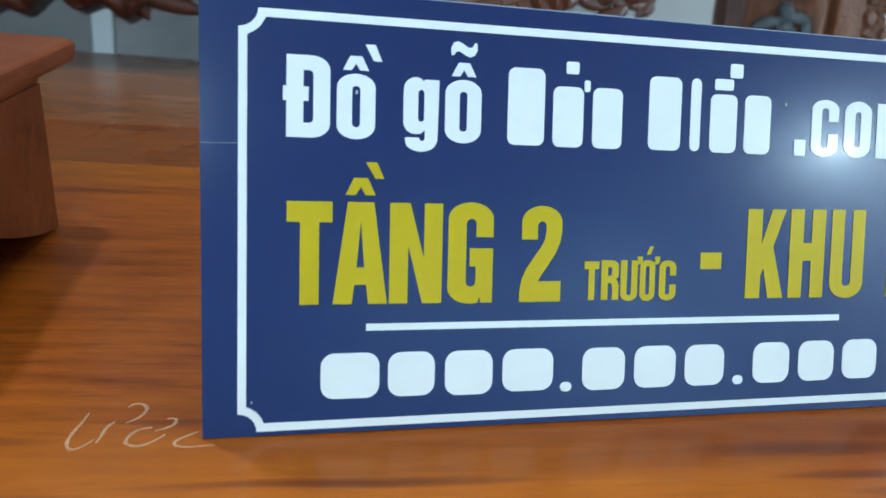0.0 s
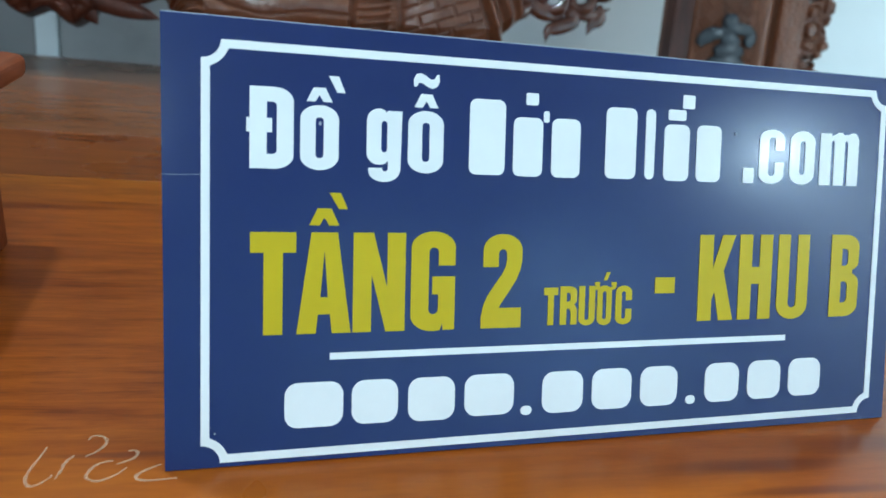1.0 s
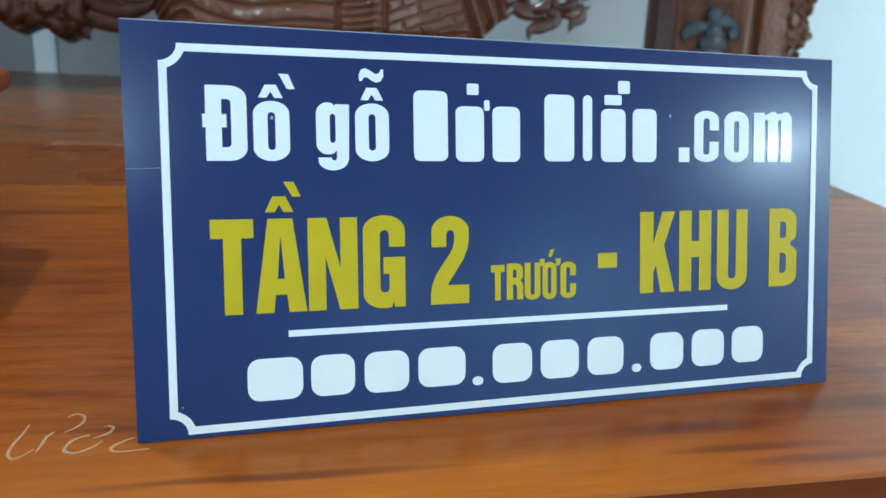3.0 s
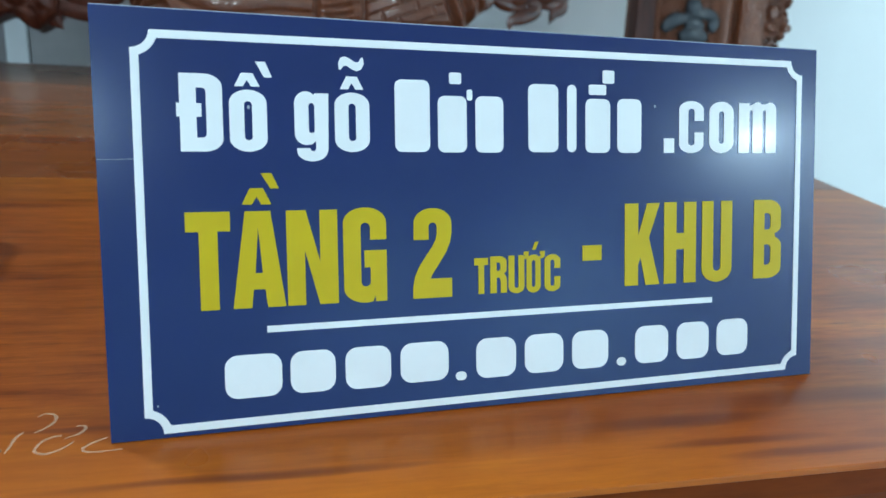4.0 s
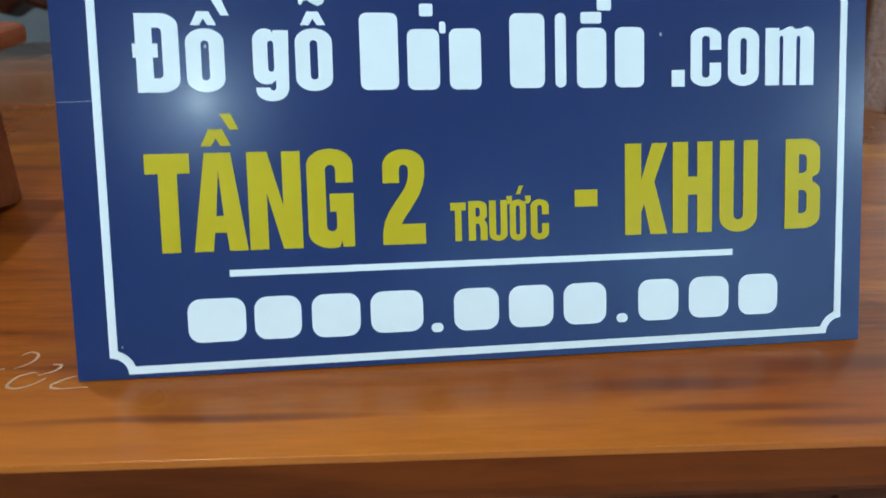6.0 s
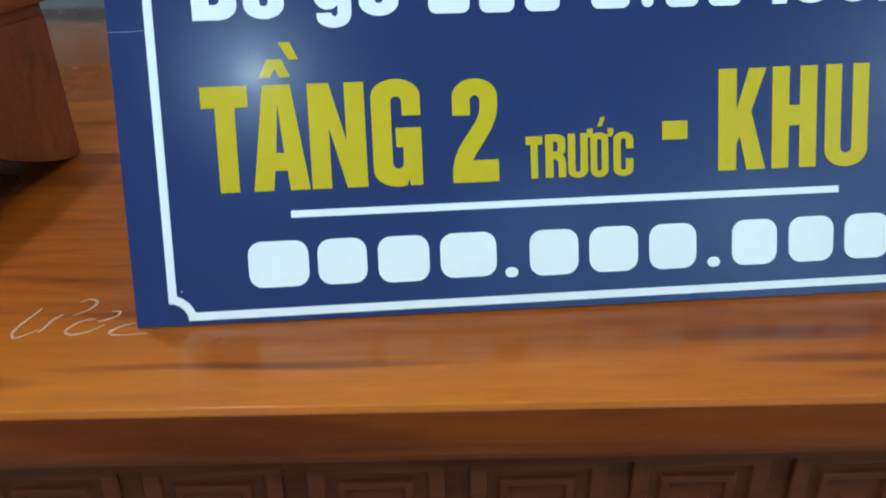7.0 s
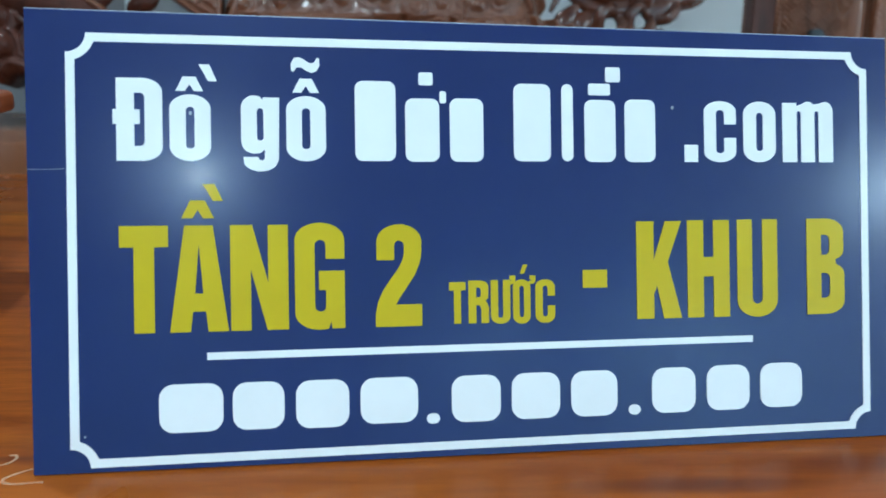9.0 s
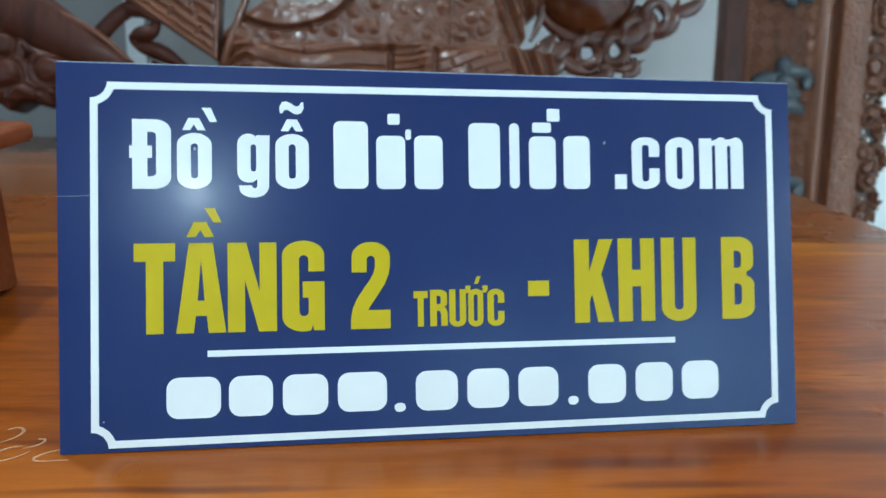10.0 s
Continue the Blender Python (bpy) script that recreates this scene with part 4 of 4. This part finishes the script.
# frame that carries the carving
part("back_rail", box(-0.66, 0.72, 0.005, 0.05, 1.26, 1.34, 0.01), M_CARVED, screen, "top rail", False, BACK)
for x in (0.06, 0.34):
    part("back_slat", box(x, x + 0.07, 0.05, 0.07, 0.80, 1.30, 0.004), M_CARVED, screen, "slat behind the carving", False, BACK)
    part("foot", box(x - 0.02, x + 0.09, 1.000, 1.075, TOP, 0.815, 0.004), M_CARVED, screen, "plain foot block on the table")
part("back_post", box(-0.66, -0.60, 0.0, 0.05, 0.795, 1.34, 0.006), M_CARVED, screen, "plain back post", False, BACK)
part("foot", box(-0.67, -0.59, 0.955, 1.045, TOP, 0.805, 0.004), M_CARVED, screen, "plain foot block on the table")

# upright carved post with a plaque, on the floor behind the table
post = thing("carved_post", "upright carved wooden post with a key-pattern field and dark raised characters", "post", pose(0.852, 1.068, 0, -8))
RIM0, RIM1, STRIP1, LOW, HIGH = 0.188, 0.222, 0.294, 0.62, 1.50


def plaque(X, Z):
    """From the side: a plain flat border, a twisted bead, the recessed key-pattern field and a rounded rim."""
    u, w = (X + Z) * 0.7071, (Z - X) * 0.7071
    field = steps(X, 0.053, 0.056) * (1 - steps(X, RIM0 - 0.002, RIM0 + 0.001))
    bow = 0.010 * np.sin(np.pi * np.clip((X - 0.053) / (RIM0 - 0.053), 0, 1))
    h = 0.008 + field * (bow - 0.003 + 0.0058 * meander(u, w, 0.023))
    bead = np.sqrt(np.clip(1 - ((X - 0.0485) / 0.0045) ** 2, 0, 1))
    h = h + bead * (0.004 + 0.0022 * np.sin((Z + X * 1.2) * 620))
    rim = np.clip((X - RIM0) / (RIM1 - RIM0), 0, 1)
    h = h + 0.012 * np.sin(np.pi * rim) * (X > RIM0)
    return np.where((X >= 0.043) & (X <= RIM1), np.maximum(h, 0.0008), -1)


part("side_board", box(0.0, 0.0445, -0.007, 0.03, LOW, HIGH, 0.002), M_DARKCARVED, post, "plain dark border board")
me = relief("plaque", 0.043, RIM1, LOW, HIGH, 160, 660, plaque, 0.03)
me.materials.append(M_PLAQUE)
plaque_board = part("plaque", me, None, post, "board with a twisted bead and a diagonal key pattern")


def strip(X, Z):
    rad, mark = dots(X, Z, 0.0080, 12, 0.4)
    h = 0.012 + 0.008 * np.sqrt(np.clip(1 - ((X - 0.029) / 0.031) ** 2, 0, 1)) - 0.0016 * np.clip(1 - rad / 0.45, 0, 1) + 0.002 * (noise_of(X, Z, 150, 8) - 0.5)
    return np.where((X >= 0) & (X <= 0.058), h, -1)


me = relief("side_strip", 0.0, 0.058, LOW, HIGH, 70, 760, strip, 0.03)
me.materials.append(M_PLAQUE)
part("side_strip", me, None, post, "pitted carved strip", at=pose(RIM1 + 0.016, -0.004, 0))
part("groove_board", box(RIM1, RIM1 + 0.016, 0.0, 0.03, LOW, HIGH), M_CARVED, post, "recessed groove")


def lattice(X, Z):
    """Pierced foliage: curled lumps with open gaps and an uneven outer outline."""
    wx, wz = X + 0.010 * (noise_of(X, Z, 40, 51) - 0.5), Z + 0.012 * (noise_of(X, Z, 40, 52) - 0.5)
    rad, mark = dots(wx, wz, 0.040, 21, 0.36)
    edge = 0.058 + 0.008 * np.sin(Z * 78) + 0.005 * np.sin(Z * 33 + 1)
    gap = groove(rad - 0.66, 0.10) * 0.62 + 0.62 * groove(rad, 0.17) * (mark > 0.45) + 0.5 * (noise_of(X, Z, 44, 31) > 0.80)
    h = 0.022 * np.sqrt(np.clip(1 - (rad / 0.72) ** 2, 0, 1)) - 0.009 * groove(rad - 0.36, 0.07) + 0.004 * (noise_of(X, Z, 150, 33) - 0.5)
    return np.where((X >= 0) & (X <= edge) & (gap < 0.60), np.maximum(h, 0.001), -1)


me = relief("pierced_border", 0.0, 0.074, LOW, HIGH, 90, 1000, lattice, 0.014)
me.materials.append(M_CARVED)
part("pierced_border", me, None, post, "pierced foliage border", at=pose(STRIP1, -0.004, 0))
part("post_back", box(0.006, STRIP1 + 0.004, 0.03, 0.055, LOW, HIGH, 0.003), M_CARVED, post, "back board")
part("lower_block", box(0.0, STRIP1 + 0.03, -0.012, 0.055, 0.24, LOW, 0.005), M_CARVED, post, "plain lower block")
part("post_foot", join(box(-0.02, STRIP1 + 0.05, 0.02, 0.22, 0.0, 0.10, 0.006), box(-0.01, STRIP1 + 0.04, -0.02, 0.16, 0.06, 0.24, 0.006)), M_CARVED, post, "plain foot block", at=pose(0, 0, 0, 8))


def stroke(pts, w):
    return tube(smooth_line([(x, -0.014 - 0.010 * math.sin(math.pi * (x - 0.053) / (RIM0 - 0.053)), z) for x, z in pts], 6), w, 12, taper=lambda s: 0.7 + 0.5 * math.sin(math.pi * s), flat=0.5)


# dark raised characters, kept as plain brush shapes
for z in (0.660, 0.880, 1.100, 1.320):
    for pts, w in (([(0.058, z + 0.004), (0.068, z + 0.018), (0.084, z + 0.028), (0.104, z + 0.030)], 0.0130), ([(0.118, z + 0.070), (0.119, z + 0.054), (0.124, z + 0.038)], 0.0165),
                   ([(0.100, z + 0.036), (0.130, z + 0.043), (0.164, z + 0.041), (0.182, z + 0.034)], 0.0105), ([(0.180, z + 0.038), (0.172, z + 0.022), (0.160, z + 0.016)], 0.0125),
                   ([(0.102, z + 0.018), (0.122, z + 0.022), (0.146, z + 0.014)], 0.0125), ([(0.092, z - 0.008), (0.124, z + 0.001), (0.158, z - 0.005)], 0.0150),
                   ([(0.078, z - 0.036), (0.108, z - 0.024), (0.142, z - 0.026), (0.170, z - 0.036)], 0.0135), ([(0.124, z - 0.032), (0.122, z - 0.054)], 0.0120)):
        part("character_stroke", stroke(pts, w), M_INK, plaque_board, "", True)

# added partition for the grey ground behind the screen, darker left of its stile
partition = thing("wall_partition", "added grey partition with one pale stile", "partition", pose(0, 1.58, 0), kind="structure")
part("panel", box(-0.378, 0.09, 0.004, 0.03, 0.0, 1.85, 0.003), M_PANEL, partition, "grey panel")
part("stile", box(-0.425, -0.380, -0.006, 0.034, 0.0, 1.86, 0.004), M_PALE, partition, "pale upright stile")
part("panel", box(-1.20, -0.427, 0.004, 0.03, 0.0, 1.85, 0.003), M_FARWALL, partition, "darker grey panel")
